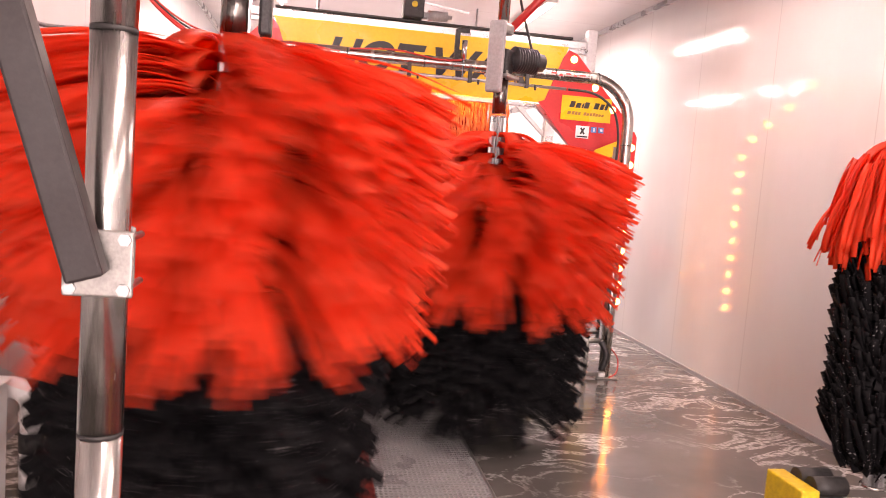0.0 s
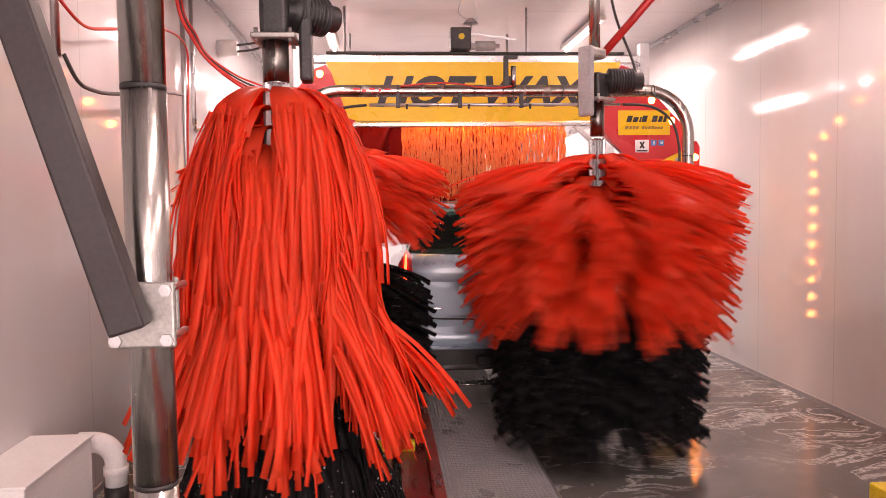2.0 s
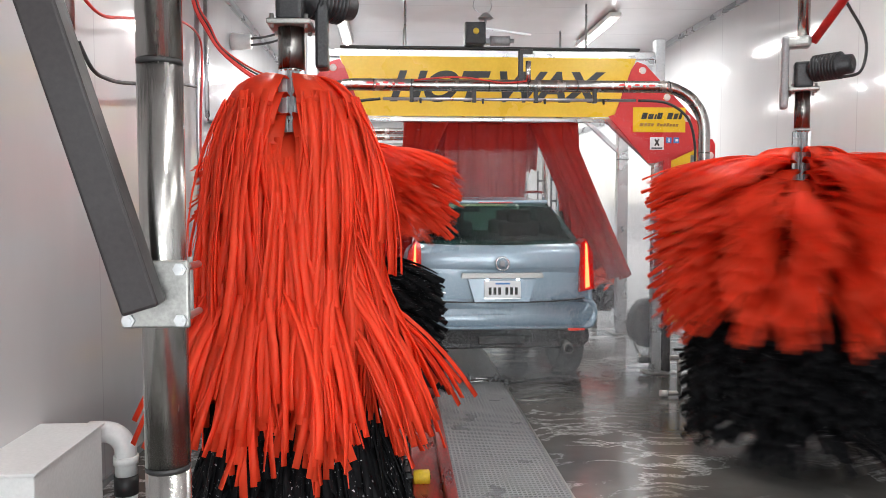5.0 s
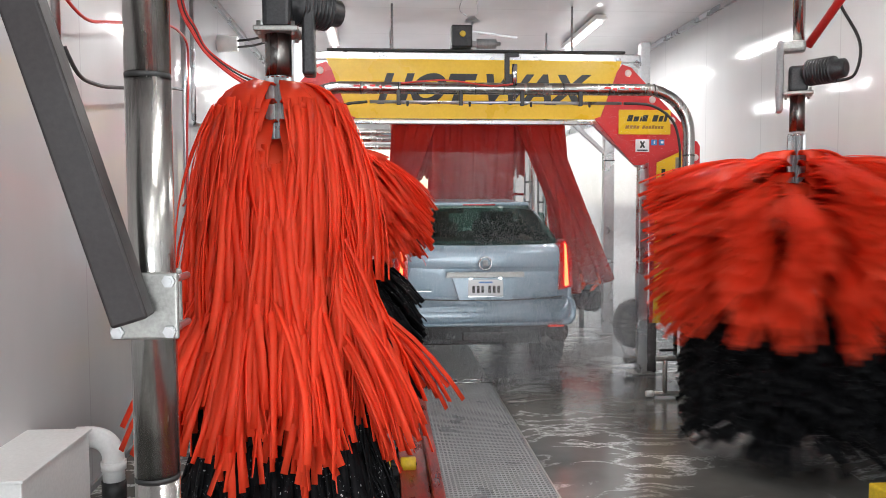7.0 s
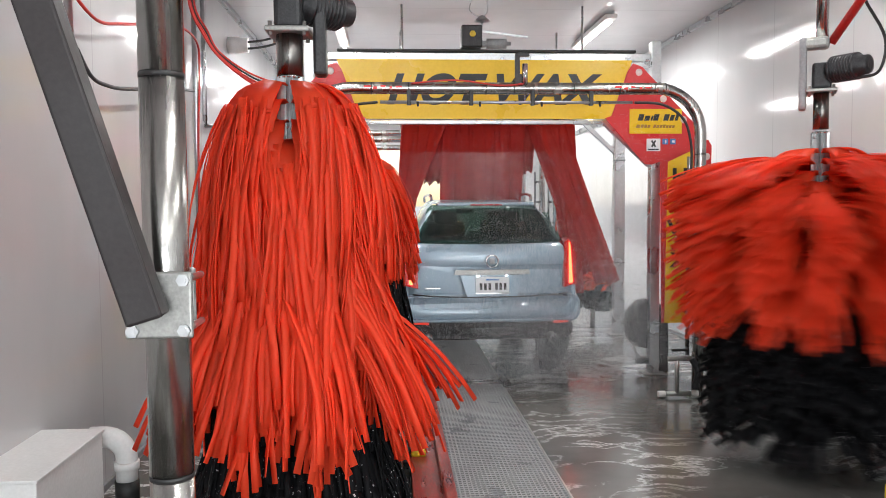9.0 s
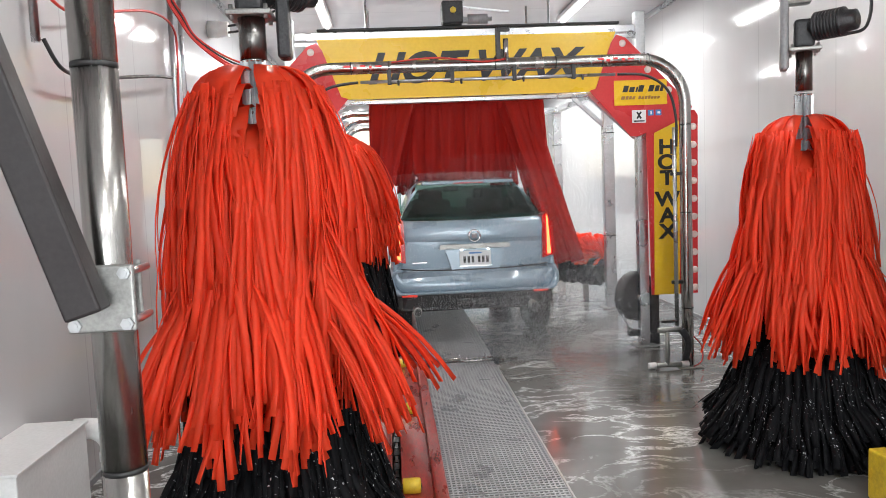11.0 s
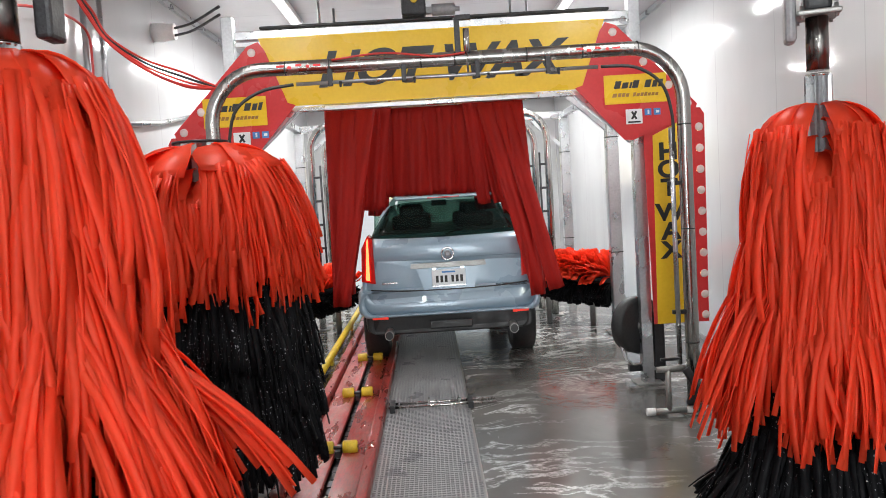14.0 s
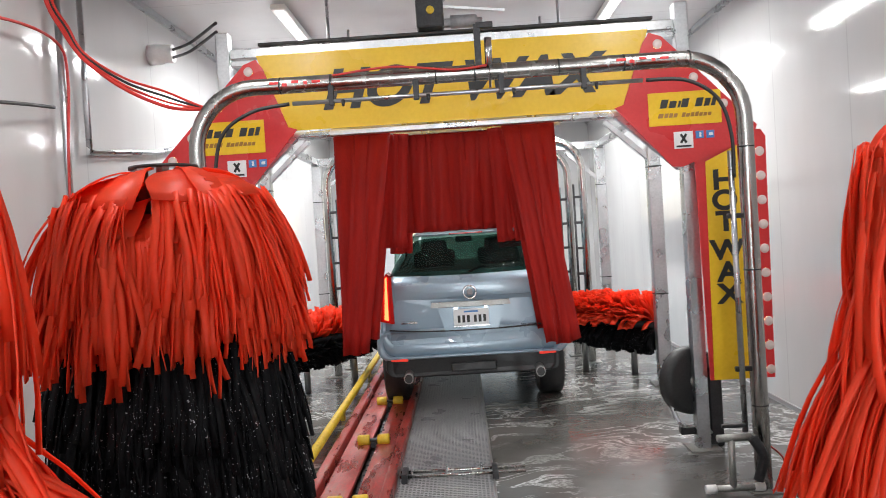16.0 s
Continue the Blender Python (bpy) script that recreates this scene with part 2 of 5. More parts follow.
def glass_material():
    m, t, p = nodes_of("tinted_wet_glass")
    p.inputs["Base Color"].default_value = (0.010, 0.014, 0.014, 1)
    p.inputs["Roughness"].default_value = 0.06
    p.inputs["Specular IOR Level"].default_value = 0.35
    drops = noise_of(t, coords(t, (1, 1, 1)), 70.0, 2)
    bump_of(t, ramp_of(t, drops, [(0.55, 0.0), (0.7, 1.0)]), 0.35, 0.004, p)
    clear, mix = t.nodes.new("ShaderNodeBsdfTransparent"), t.nodes.new("ShaderNodeMixShader")
    clear.inputs[0].default_value = (0.52, 0.68, 0.62, 1)
    mix.inputs[0].default_value = 0.30
    t.links.new(clear.outputs[0], mix.inputs[1])
    t.links.new(p.outputs[0], mix.inputs[2])
    t.links.new(mix.outputs[0], t.nodes["Material Output"].inputs["Surface"])
    return m


def let_through(m, colour, share):
    """Thin foam lets some light through."""
    t = m.node_tree
    out, p = t.nodes["Material Output"], t.nodes["Principled BSDF"]
    tr, mix = t.nodes.new("ShaderNodeBsdfTranslucent"), t.nodes.new("ShaderNodeMixShader")
    tr.inputs[0].default_value = (*colour, 1)
    mix.inputs[0].default_value = share
    t.links.new(p.outputs[0], mix.inputs[1])
    t.links.new(tr.outputs[0], mix.inputs[2])
    t.links.new(mix.outputs[0], out.inputs["Surface"])


let_through(M["red_strip"], (0.98, 0.14, 0.055), 0.60)
M["black_strip"] = black_strip_material()
M["glass"] = glass_material()
M["windscreen"] = M["glass"]


# ---- mesh helpers ----
def box(bm, c, size, m=None):
    mat = Matrix.Translation(c) @ (m or Matrix()) @ Matrix.Diagonal((*size, 1))
    return bmesh.ops.create_cube(bm, size=1.0, matrix=mat)["verts"]


def bevelled(bm, c, size, r=0.01, m=None, seg=2):
    vs = box(bm, c, size, m)
    es = list({e for v in vs for e in v.link_edges})
    bmesh.ops.bevel(bm, geom=es, offset=r, segments=seg, affect="EDGES", profile=0.5)


def tube(bm, pts, r, seg=10, caps=True):
    """A round tube along a line of points; r may be a list."""
    pts = [Vector(p) for p in pts]
    rs = r if isinstance(r, (list, tuple)) else [r] * len(pts)
    up = Vector((0, 0, 1))
    rings = []
    side = None
    for i, p in enumerate(pts):
        d = (pts[min(i + 1, len(pts) - 1)] - pts[max(i - 1, 0)]).normalized()
        if side is None:
            side = d.cross(up if abs(d.z) < 0.95 else Vector((1, 0, 0))).normalized()
        side = (side - d * side.dot(d)).normalized()
        o = d.cross(side)
        rings.append([bm.verts.new(p + rs[i] * (math.cos(a) * side + math.sin(a) * o)) for a in (2 * math.pi * k / seg for k in range(seg))])
    for a, b in zip(rings, rings[1:]):
        for k in range(seg):
            f = bm.faces.new((a[k], a[(k + 1) % seg], b[(k + 1) % seg], b[k]))
            f.smooth = True
    if caps:
        bm.faces.new(rings[0][::-1])
        bm.faces.new(rings[-1])


def arc(c, a, b, r, a0, a1, n=8):
    """Points on an arc from angle a0 to a1 in the plane of a and b."""
    c, a, b = Vector(c), Vector(a), Vector(b)
    return [c + r * (math.cos(t) * a + math.sin(t) * b) for t in (radians(a0 + (a1 - a0) * k / n) for k in range(n + 1))]


def smooth_line(pts, n=6):
    """A rounded line through the points."""
    pts = [Vector(p) for p in pts]
    q = [pts[0]] + pts + [pts[-1]]
    out = []
    for i in range(1, len(q) - 2):
        for k in range(n):
            t = k / n
            a, b, c, d = q[i - 1:i + 3]
            out.append(0.5 * ((2 * b) + (c - a) * t + (2 * a - 5 * b + 4 * c - d) * t * t + (3 * b - a - 3 * c + d) * t ** 3))
    return out + [pts[-1]]


def mesh_of(name, bm, material):
    bmesh.ops.recalc_face_normals(bm, faces=bm.faces)
    me = bpy.data.meshes.new(name)
    bm.to_mesh(me)
    bm.free()
    me.materials.append(material)
    return me


def part(name, bm, material, parent=None, label="", at=None):
    ob = new(name, mesh_of(name, bm, material) if isinstance(bm, bmesh.types.BMesh) else bm)
    ob.parent = parent
    if at is not None:
        ob.matrix_basis = at
    return tagged(ob, label)


def thing(name, m, label, category, group="", kind=""):
    ob = new(name)
    ob.matrix_basis = m
    return tagged(ob, label, category, group, kind)


def prism(bm, outline, y0, y1):
    """An outline in x and z, given depth along y."""
    a = [bm.verts.new((x, y0, z)) for x, z in outline]
    b = [bm.verts.new((x, y1, z)) for x, z in outline]
    bm.faces.new(a)
    bm.faces.new(b[::-1])
    for k in range(len(a)):
        j = (k + 1) % len(a)
        bm.faces.new((a[k], b[k], b[j], a[j]))


def lettering(name, words, size, material, parent, at, depth=0.002, shear=0.0, wide=1.0):
    c = bpy.data.curves.new(name, "FONT")
    c.body, c.size, c.extrude, c.align_x, c.align_y, c.shear, c.offset = words, size, depth, "CENTER", "CENTER", shear, size * 0.036
    ob = bpy.data.objects.new(name, c)
    scene.collection.objects.link(ob)
    bpy.context.view_layer.update()
    me = bpy.data.meshes.new_from_object(ob.evaluated_get(bpy.context.evaluated_depsgraph_get()))
    bpy.data.objects.remove(ob)
    me.transform(Matrix.Diagonal((wide, 1, 1, 1)))
    me.materials.clear()
    me.materials.append(material)
    o = new(name, me)
    o.parent, o.matrix_basis = parent, at
    return o


NEW = bmesh.new
X_R, X_L, TOP, Y0, Y1 = 2.63, -2.52, 3.66, -5.0, 17.5


# ---- structure ----
def setting(name, bm, material, label, category):
    return tagged(part(name, bm, material), label, category, kind="structure")


def build_shell():
    bm = NEW()
    box(bm, ((X_R + 0.11) / 2 + 0.1, (Y0 + Y1) / 2, -0.15), (X_R - 0.11 + 0.2, Y1 - Y0, 0.3))
    box(bm, ((X_L - 1.10) / 2 - 0.1, (Y0 + Y1) / 2, -0.15), (-1.10 - X_L + 0.2, Y1 - Y0, 0.3))
    setting("floor", bm, M["floor"], "wet grey concrete floor with puddles and foam streaks", "floor")
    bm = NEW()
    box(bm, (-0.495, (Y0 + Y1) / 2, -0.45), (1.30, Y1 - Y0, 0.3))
    setting("floor_pit", bm, M["pit"], "concrete pit under the conveyor and grating, shade put in its colour", "pit")
    for name, x in (("wall_east", X_R + 0.08), ("wall_west", X_L - 0.08)):
        bm = NEW()
        box(bm, (x, (Y0 + Y1) / 2, TOP / 2), (0.16, Y1 - Y0, TOP))
        setting(name, bm, M["wall"], "glossy white wet wall of smooth plastic sheets", "wall")
    bm = NEW()
    box(bm, ((X_L + X_R) / 2, (Y0 + Y1) / 2, TOP + 0.08), (X_R - X_L + 0.32, Y1 - Y0, 0.16))
    setting("ceiling", bm, M["ceiling"], "glossy white ceiling of smooth plastic sheets", "ceiling")
    # end wall out of view; its opening is assumed, to hold the fill light
    bm = NEW()
    box(bm, ((X_L - 1.80) / 2 - 0.08, Y0 - 0.08, TOP / 2), (-1.80 - X_L + 0.16, 0.16, TOP))
    box(bm, ((X_R + 1.80) / 2 + 0.08, Y0 - 0.08, TOP / 2), (X_R - 1.80 + 0.16, 0.16, TOP))
    box(bm, (0, Y0 - 0.08, (TOP + 3.1) / 2), (3.6, 0.16, TOP - 3.1))
    setting("wall_south", bm, M["wall"], "unseen white end wall, its opening added for the fill lamp", "wall")
    bm = NEW()
    box(bm, ((X_L - 1.75) / 2, Y1 + 0.08, TOP / 2), (-1.75 - X_L, 0.16, TOP))
    box(bm, ((X_R + 1.65) / 2, Y1 + 0.08, TOP / 2), (X_R - 1.65, 0.16, TOP))
    box(bm, (-0.05, Y1 + 0.08, (TOP + 2.85) / 2), (3.4, 0.16, TOP - 2.85))
    setting("wall_north", bm, M["wall"], "white end wall with a tall exit opening", "wall")
    bm = NEW()
    box(bm, (0, 500, -0.62), (3000, 3000, 0.3))
    setting("ground", bm, M["ground"], "pale concrete yard outside the exit", "ground")
    for name, x in (("trim_east", X_R - 0.02), ("trim_west", X_L + 0.02)):
        bm = NEW()
        box(bm, (x, (Y0 + Y1) / 2, TOP - 0.03), (0.04, Y1 - Y0, 0.05))
        setting(name, bm, M["alu"], "grey metal corner trim under the ceiling", "trim")
    for name, x in (("baseboard_east", X_R - 0.008), ("baseboard_west", X_L + 0.008)):
        bm = NEW()
        box(bm, (x, (Y0 + Y1) / 2, 0.02), (0.016, Y1 - Y0, 0.04))
        setting(name, bm, M["greybox"], "thin grey sealing strip at the wall's foot", "baseboard")


build_shell()


def build_tube_lights():
    first = None
    for tx, ty in TUBES:
        at = pose(tx, ty, TOP)
        if first:
            copy_thing(first, at)
            continue
        first = thing("ceiling_light", at, "slim white tube light under the glossy ceiling", "ceiling light", "ceiling tube lights")
        bm = NEW()
        bevelled(bm, (0, 0, -0.045), (0.13, 1.6, 0.05), 0.012)
        part("housing", bm, M["pvc"], first)
        bm = NEW()
        tube(bm, [(0, -0.75, -0.095), (0, 0.75, -0.095)], 0.018)
        part("tube", bm, M["tube_glow"], first, "glowing white tube")
        for y in (-0.5, 0.5):
            bm = NEW()
            tube(bm, [(0, y, 0), (0, y, -0.03)], 0.012)
            part("bracket", bm, M["galv"], first)


build_tube_lights()


# ---- conveyor and grating ----
CAR_ROWS = [(0.0, 5.62), (1.5, 5.94), (3.0, 6.34), (4.3, 6.66), (5.5, 6.88), (6.0, 6.97), (7.0, 7.06), (7.5, 7.11), (8.0, 7.17), (9.0, 7.32), (9.5, 7.43),
            (10.8, 7.75), (12.0, 8.04), (13.0, 8.17), (14.0, 8.30), (14.5, 8.39), (15.0, 8.49), (15.5, 8.60), (16.0, 8.74)]
ROLLERS = []


def build_conveyor():
    con = thing("conveyor", pose(0, 0, 0), "worn red steel conveyor track set in the wet floor", "conveyor")
    for name, x0, x1 in (("track_plate", -1.00, -0.815), ("track_plate", -0.765, -0.60)):
        bm = NEW()
        bevelled(bm, ((x0 + x1) / 2, 6.2, 0.0), (x1 - x0, 22.0, 0.03), 0.005)
        part(name, bm, M["red_paint"], con)
    for x in (-1.045, -0.565):
        bm = NEW()
        bevelled(bm, (x, 6.2, 0.02), (0.07, 22.0, 0.11), 0.012)
        part("side_rail", bm, M["red_paint"], con, "raised worn red side rail")
    bm = NEW()
    for k in range(180):
        y = -4.5 + k * 0.12
        box(bm, (-0.79, y, -0.045), (0.018 if k % 2 else 0.034, 0.10, 0.03))
    tagged(part("chain", bm, M["cast"], con, "dark steel drive chain"), kind="stuff")
    bm = NEW()
    tube(bm, [(-1.17, 6.6, 0.10), (-1.17, 17.0, 0.10)], 0.035, 10)
    rail = thing("guide_rail", pose(0, 0, 0), "yellow painted wheel guide pipe beside the conveyor", "guide rail")
    part("pipe", bm, M["yellow_paint"], rail)
    for y in (7.0, 9.0, 11.0, 13.0, 15.0):
        bm = NEW()
        box(bm, (-1.17, y, 0.035), (0.03, 0.08, 0.07))
        part("foot", bm, M["yellow_paint"], rail)
    first = None
    for k in range(8):
        y = 8.75 - 0.655 + 1.40 * (k - 4)
        at = pose(-0.79, y, 0.045)
        if first:
            ob = copy_thing(first, at)
        else:
            ob = first = thing("roller", at, "yellow pusher roller pair riding on the conveyor", "roller", "conveyor rollers")
            for s in (-1, 1):
                bm = NEW()
                tube(bm, [(s * 0.03, 0, 0), (s * 0.037, 0, 0), (s * 0.118, 0, 0), (s * 0.125, 0, 0)], [0.034, 0.043, 0.043, 0.034], 14)
                part("wheel", bm, M["yellow_paint"], first)
            bm = NEW()
            tube(bm, [(-0.13, 0, 0), (0.13, 0, 0)], 0.012, 8)
            box(bm, (0, 0.02, -0.03), (0.035, 0.16, 0.04))
            part("axle", bm, M["cast"], first)
        ROLLERS.append((ob, y))


def build_grating():
    g = thing("floor_grating", pose(0, 0, 0), "grey plastic walkway grating set flush in the floor", "grating")
    bm = NEW()
    for k in range(17):
        box(bm, (-0.208 + 0.026 * k, 0, -0.012), (0.008, 1.49, 0.022))
    for k in range(46):
        box(bm, (0, -0.735 + 0.0327 * k, -0.011), (0.624, 0.013, 0.024))
    for k in range(12):
        x = -0.208 - 0.026 * (k % 4 + 1) if k < 4 else 0.208 + 0.026 * (k % 4 + 1)
        if k < 8:
            box(bm, (x, 0, -0.012), (0.009, 1.49, 0.024))
    panel = mesh_of("panel", bm, M["grating"])
    for k in range(15):
        part("panel", panel, None, g, at=pose(-0.212, -3.95 + 1.5 * k, 0.0))
    for x, n in ((-0.528, "edge_angle"), (0.108, "edge_angle")):
        bm = NEW()
        box(bm, (x, 6.2, -0.06), (0.012, 22.4, 0.13))
        part(n, bm, M["galv"], g)


M["grating"] = grained("grey_grating", (0.24, 0.245, 0.25), (0.36, 0.365, 0.37), (0.25, 0.45), 0.0, 3.0)
build_conveyor()
build_grating()


# ---- brushes ----
def strip_path(length, a0, a1, n, ease=0.75):
    p, out = Vector((0, 0, 0)), []
    for k in range(n + 1):
        a = radians(a0 + (a1 - a0) * (k / n) ** ease)
        d = Vector((math.cos(a), 0, math.sin(a)))
        out.append((p.copy(), d))
        p = p + d * (length / n)
    return out


def strip(bm, start, length, width, thick, a0, a1, yaw, twist0, twist1, wob, n=6, ease=0.75, taper=1.0):
    """One ribbon that leaves along x at the angle a0 and ends at a1, with its own sideways lean."""
    p, rings = Vector(start), []
    for k in range(n + 1):
        f = k / n
        a = radians(a0 + (a1 - a0) * f ** ease)
        y = radians(yaw * f + wob * math.sin(f * 5))
        d = Vector((math.cos(a) * math.cos(y), math.sin(y), math.sin(a) * math.cos(y))).normalized()
        tw = radians(twist0 + (twist1 - twist0) * f)
        side = Vector((0, 1, 0)) - d * d.y
        side.normalize()
        u = math.cos(tw) * side + math.sin(tw) * side.cross(d)
        v = d.cross(u)
        wide = width * (taper + (1 - taper) * min(1.0, f * 1.6))
        rings.append([bm.verts.new(p + su * u * wide / 2 + sv * v * thick / 2) for su, sv in ((-1, -1), (1, -1), (1, 1), (-1, 1))])
        p = p + d * (length / n)
    for a, b in zip(rings, rings[1:]):
        for k in range(4):
            f = bm.faces.new((a[k], a[(k + 1) % 4], b[(k + 1) % 4], b[k]))
            f.smooth = k % 2 == 0
    bm.faces.new(rings[0][::-1])
    bm.faces.new(rings[-1])


# length of a fringed sheet's solid root, and its slope at the hub and at the fringe
LONG_ROOT, BIG_ROOT = (0.27, 14, -74), (0.34, 8, -46)


def sheet_mesh(name, material, width, length, a0, a1, tw0, tw1, thick=0.004, taper=1.0):
    bm = NEW()
    strip(bm, (0, 0, 0), length, width, thick, a0, a1, 0, tw0, tw1, 0, 7, taper=taper)
    return mesh_of(name, bm, material)


def fringe_mesh(name, material, seed, count, length, width, thick, a0, a1, spread, fan, ease=0.75, loose=0.05):
    rng = random.Random(seed)
    bm = NEW()
    for k in range(count):
        u = (k + 0.5) / count - 0.5
        strip(bm, (rng.uniform(-0.06, 0.0), u * fan, rng.uniform(-loose, loose)), length * rng.uniform(0.76, 1.10), width * rng.uniform(0.8, 1.12), thick, a0 + rng.uniform(-7, 7),
              a1 + rng.uniform(-6, 6), u * spread + rng.uniform(-9, 9), rng.uniform(-45, 45), rng.uniform(-75, 75), rng.uniform(-9, 9), 6, ease)
    return mesh_of(name, bm, material)


SHEETS = [sheet_mesh("sheet", M["red_strip"], w, *LONG_ROOT, a, b, 0.003, 0.25) for w, a, b in ((0.13, 8, -14), (0.14, -10, 16), (0.135, 16, 4), (0.145, -16, -6), (0.13, 0, 18))]
BIG_SHEETS = [sheet_mesh("sheet", M["red_strip"], w, *BIG_ROOT, a, b, 0.004, 0.32) for w, a, b in ((0.27, 12, -10), (0.30, -14, 8), (0.25, 6, -18))]
RED_LONG = [fringe_mesh("fringe", M["red_strip"], 10 + k, 18, 0.66, 0.0245, 0.003, 12, -18, 16, 0.12, loose=0.02) for k in range(8)]
RED_MID = [fringe_mesh("fringe", M["red_strip"], 90 + k, 12, 0.40, 0.026, 0.003, 12, -20, 20, 0.14) for k in range(4)]
RED_SHORT = [fringe_mesh("fringe", M["red_strip"], 30 + k, 15, 0.44, 0.026, 0.003, 6, -22, 20, 0.28, loose=0.012) for k in range(6)]
BLACK_ROOT = (0.30, 4, -12)
BLACK_SHEETS = [sheet_mesh("foam_sheet", M["black_strip"], w, *BLACK_ROOT, a, b, 0.006, 0.35) for w, a, b in ((0.14, 60, 30), (0.15, -50, -20), (0.14, 75, 50))]
BLACK = [fringe_mesh("foam_fringe", M["black_strip"], 50 + k, 10, 0.37, 0.034, 0.006, 6, -14, 18, 0.15, 1.0) for k in range(5)]
BRUSHES = {}


def root_pose(az, zz, lift, hub=0.055):
    a = radians(az)
    return pose(hub * math.cos(a), hub * math.sin(a), zz, 0, -lift, az)


def tail_pose(lift, lean, root):
    e = strip_path(root[0], root[1], root[2], 7)
    e = e[-1][0]
    return pose(e.x, e.y, e.z, 0, -lift, lean)


def build_brush(key, x, y, z, label, red, sheets, red_len, red_tiers, black_top, black_len, black_tiers, fins, turn, root_rest, tail_rest, hang, mast=0.05, root_form=LONG_ROOT, hub=0.044, gap=None, black_rest=(-8, -38), crown=0.015, droop=0.0, first=0.065):
    """A vertical wash brush: red fringed sheets above black foam on one rotor, hub top at z."""
    rng = random.Random(len(BRUSHES) + 5)
    ob = thing("wash_brush", pose(x, y, z, 0, 0, turn), label, "car wash brush", "wash brushes")
    bm = NEW()
    depth = black_top + black_len + mast
    star = [(hub + 0.010 if k % 2 else hub - 0.004, 2 * math.pi * k / (2 * fins)) for k in range(2 * fins)]
    rings = [[bm.verts.new((r * math.cos(a), r * math.sin(a), zz)) for r, a in star] for zz in (crown, -depth)]
    for k in range(len(star)):
        j = (k + 1) % len(star)
        bm.faces.new((rings[0][k], rings[0][j], rings[1][j], rings[1][k]))
    bm.faces.new(rings[0])
    bm.faces.new(rings[1][::-1])
    part("rotor", bm, M["rotor"], ob, "ribbed aluminium rotor core")
    for zz, r in ((crown, hub + (0.004 if hub < 0.1 else 0.025)), (-depth, hub + 0.025)):
        bm = NEW()
        tube(bm, [(0, 0, zz - 0.006), (0, 0, zz + 0.006)], r, 28)
        part("end_disc", bm, M["cast" if hub > 0.1 else "steel"], ob)
    reds, blacks = [], []
    for i in range(red_tiers):
        for k in range(fins):
            az = 360 * k / fins + rng.uniform(-3, 3)
            off = 180.0 if gap is None else (az + turn - gap + 180) % 360 - 180
            if abs(off) < (20 if i < 2 and hub < 0.1 else 13 if i < 3 else 0):
                continue
            # strips next to the parting hang across it
            shut = 0.0 if abs(off) > 34 or i < 2 else -math.copysign(20, off)
            low = max(0.0, (i / (red_tiers - 1) - 0.4) / 0.6)
            root = part("sheet", sheets[rng.randrange(len(sheets))], None, ob)
            tail = tagged(part("fringe", red[rng.randrange(len(red))], None, root), kind="stuff")
            row = (root, tail, az, -first - red_len * i / red_tiers, root_rest + rng.uniform(-5, 5), tail_rest + rng.uniform(-7, 8) + low ** 1.4 * hang, rng.uniform(-12, 12), low, shut)
            root.matrix_basis = root_pose(row[2], row[3], row[4], hub)
            tail.matrix_basis = tail_pose(row[5], row[6] + shut, root_form)
            reds.append(row)
    for i in range(black_tiers):
        for k in range(fins):
            az = 360 * (k + 0.5 * (i % 2)) / fins + rng.uniform(-6, 6)
            b = part("foam_sheet", BLACK_SHEETS[rng.randrange(len(BLACK_SHEETS))], None, ob)
            tail = tagged(part("foam_fringe", BLACK[rng.randrange(len(BLACK))], None, b), kind="stuff")
            high = 1 - i / (black_tiers - 1)
            row = (b, tail, az, -black_top - black_len * i / black_tiers, black_rest[0] + (-62 - black_rest[0]) * high * droop + rng.uniform(-4, 4), black_rest[1] + (-88 - black_rest[1]) * high * droop + rng.uniform(-6, 6))
            b.matrix_basis = root_pose(row[2], row[3], row[4], hub)
            tail.matrix_basis = tail_pose(row[5], 0, BLACK_ROOT)
            blacks.append(row)
    BRUSHES[key] = (ob, reds, blacks, turn, (x, y, z), hub, root_form)
    return ob


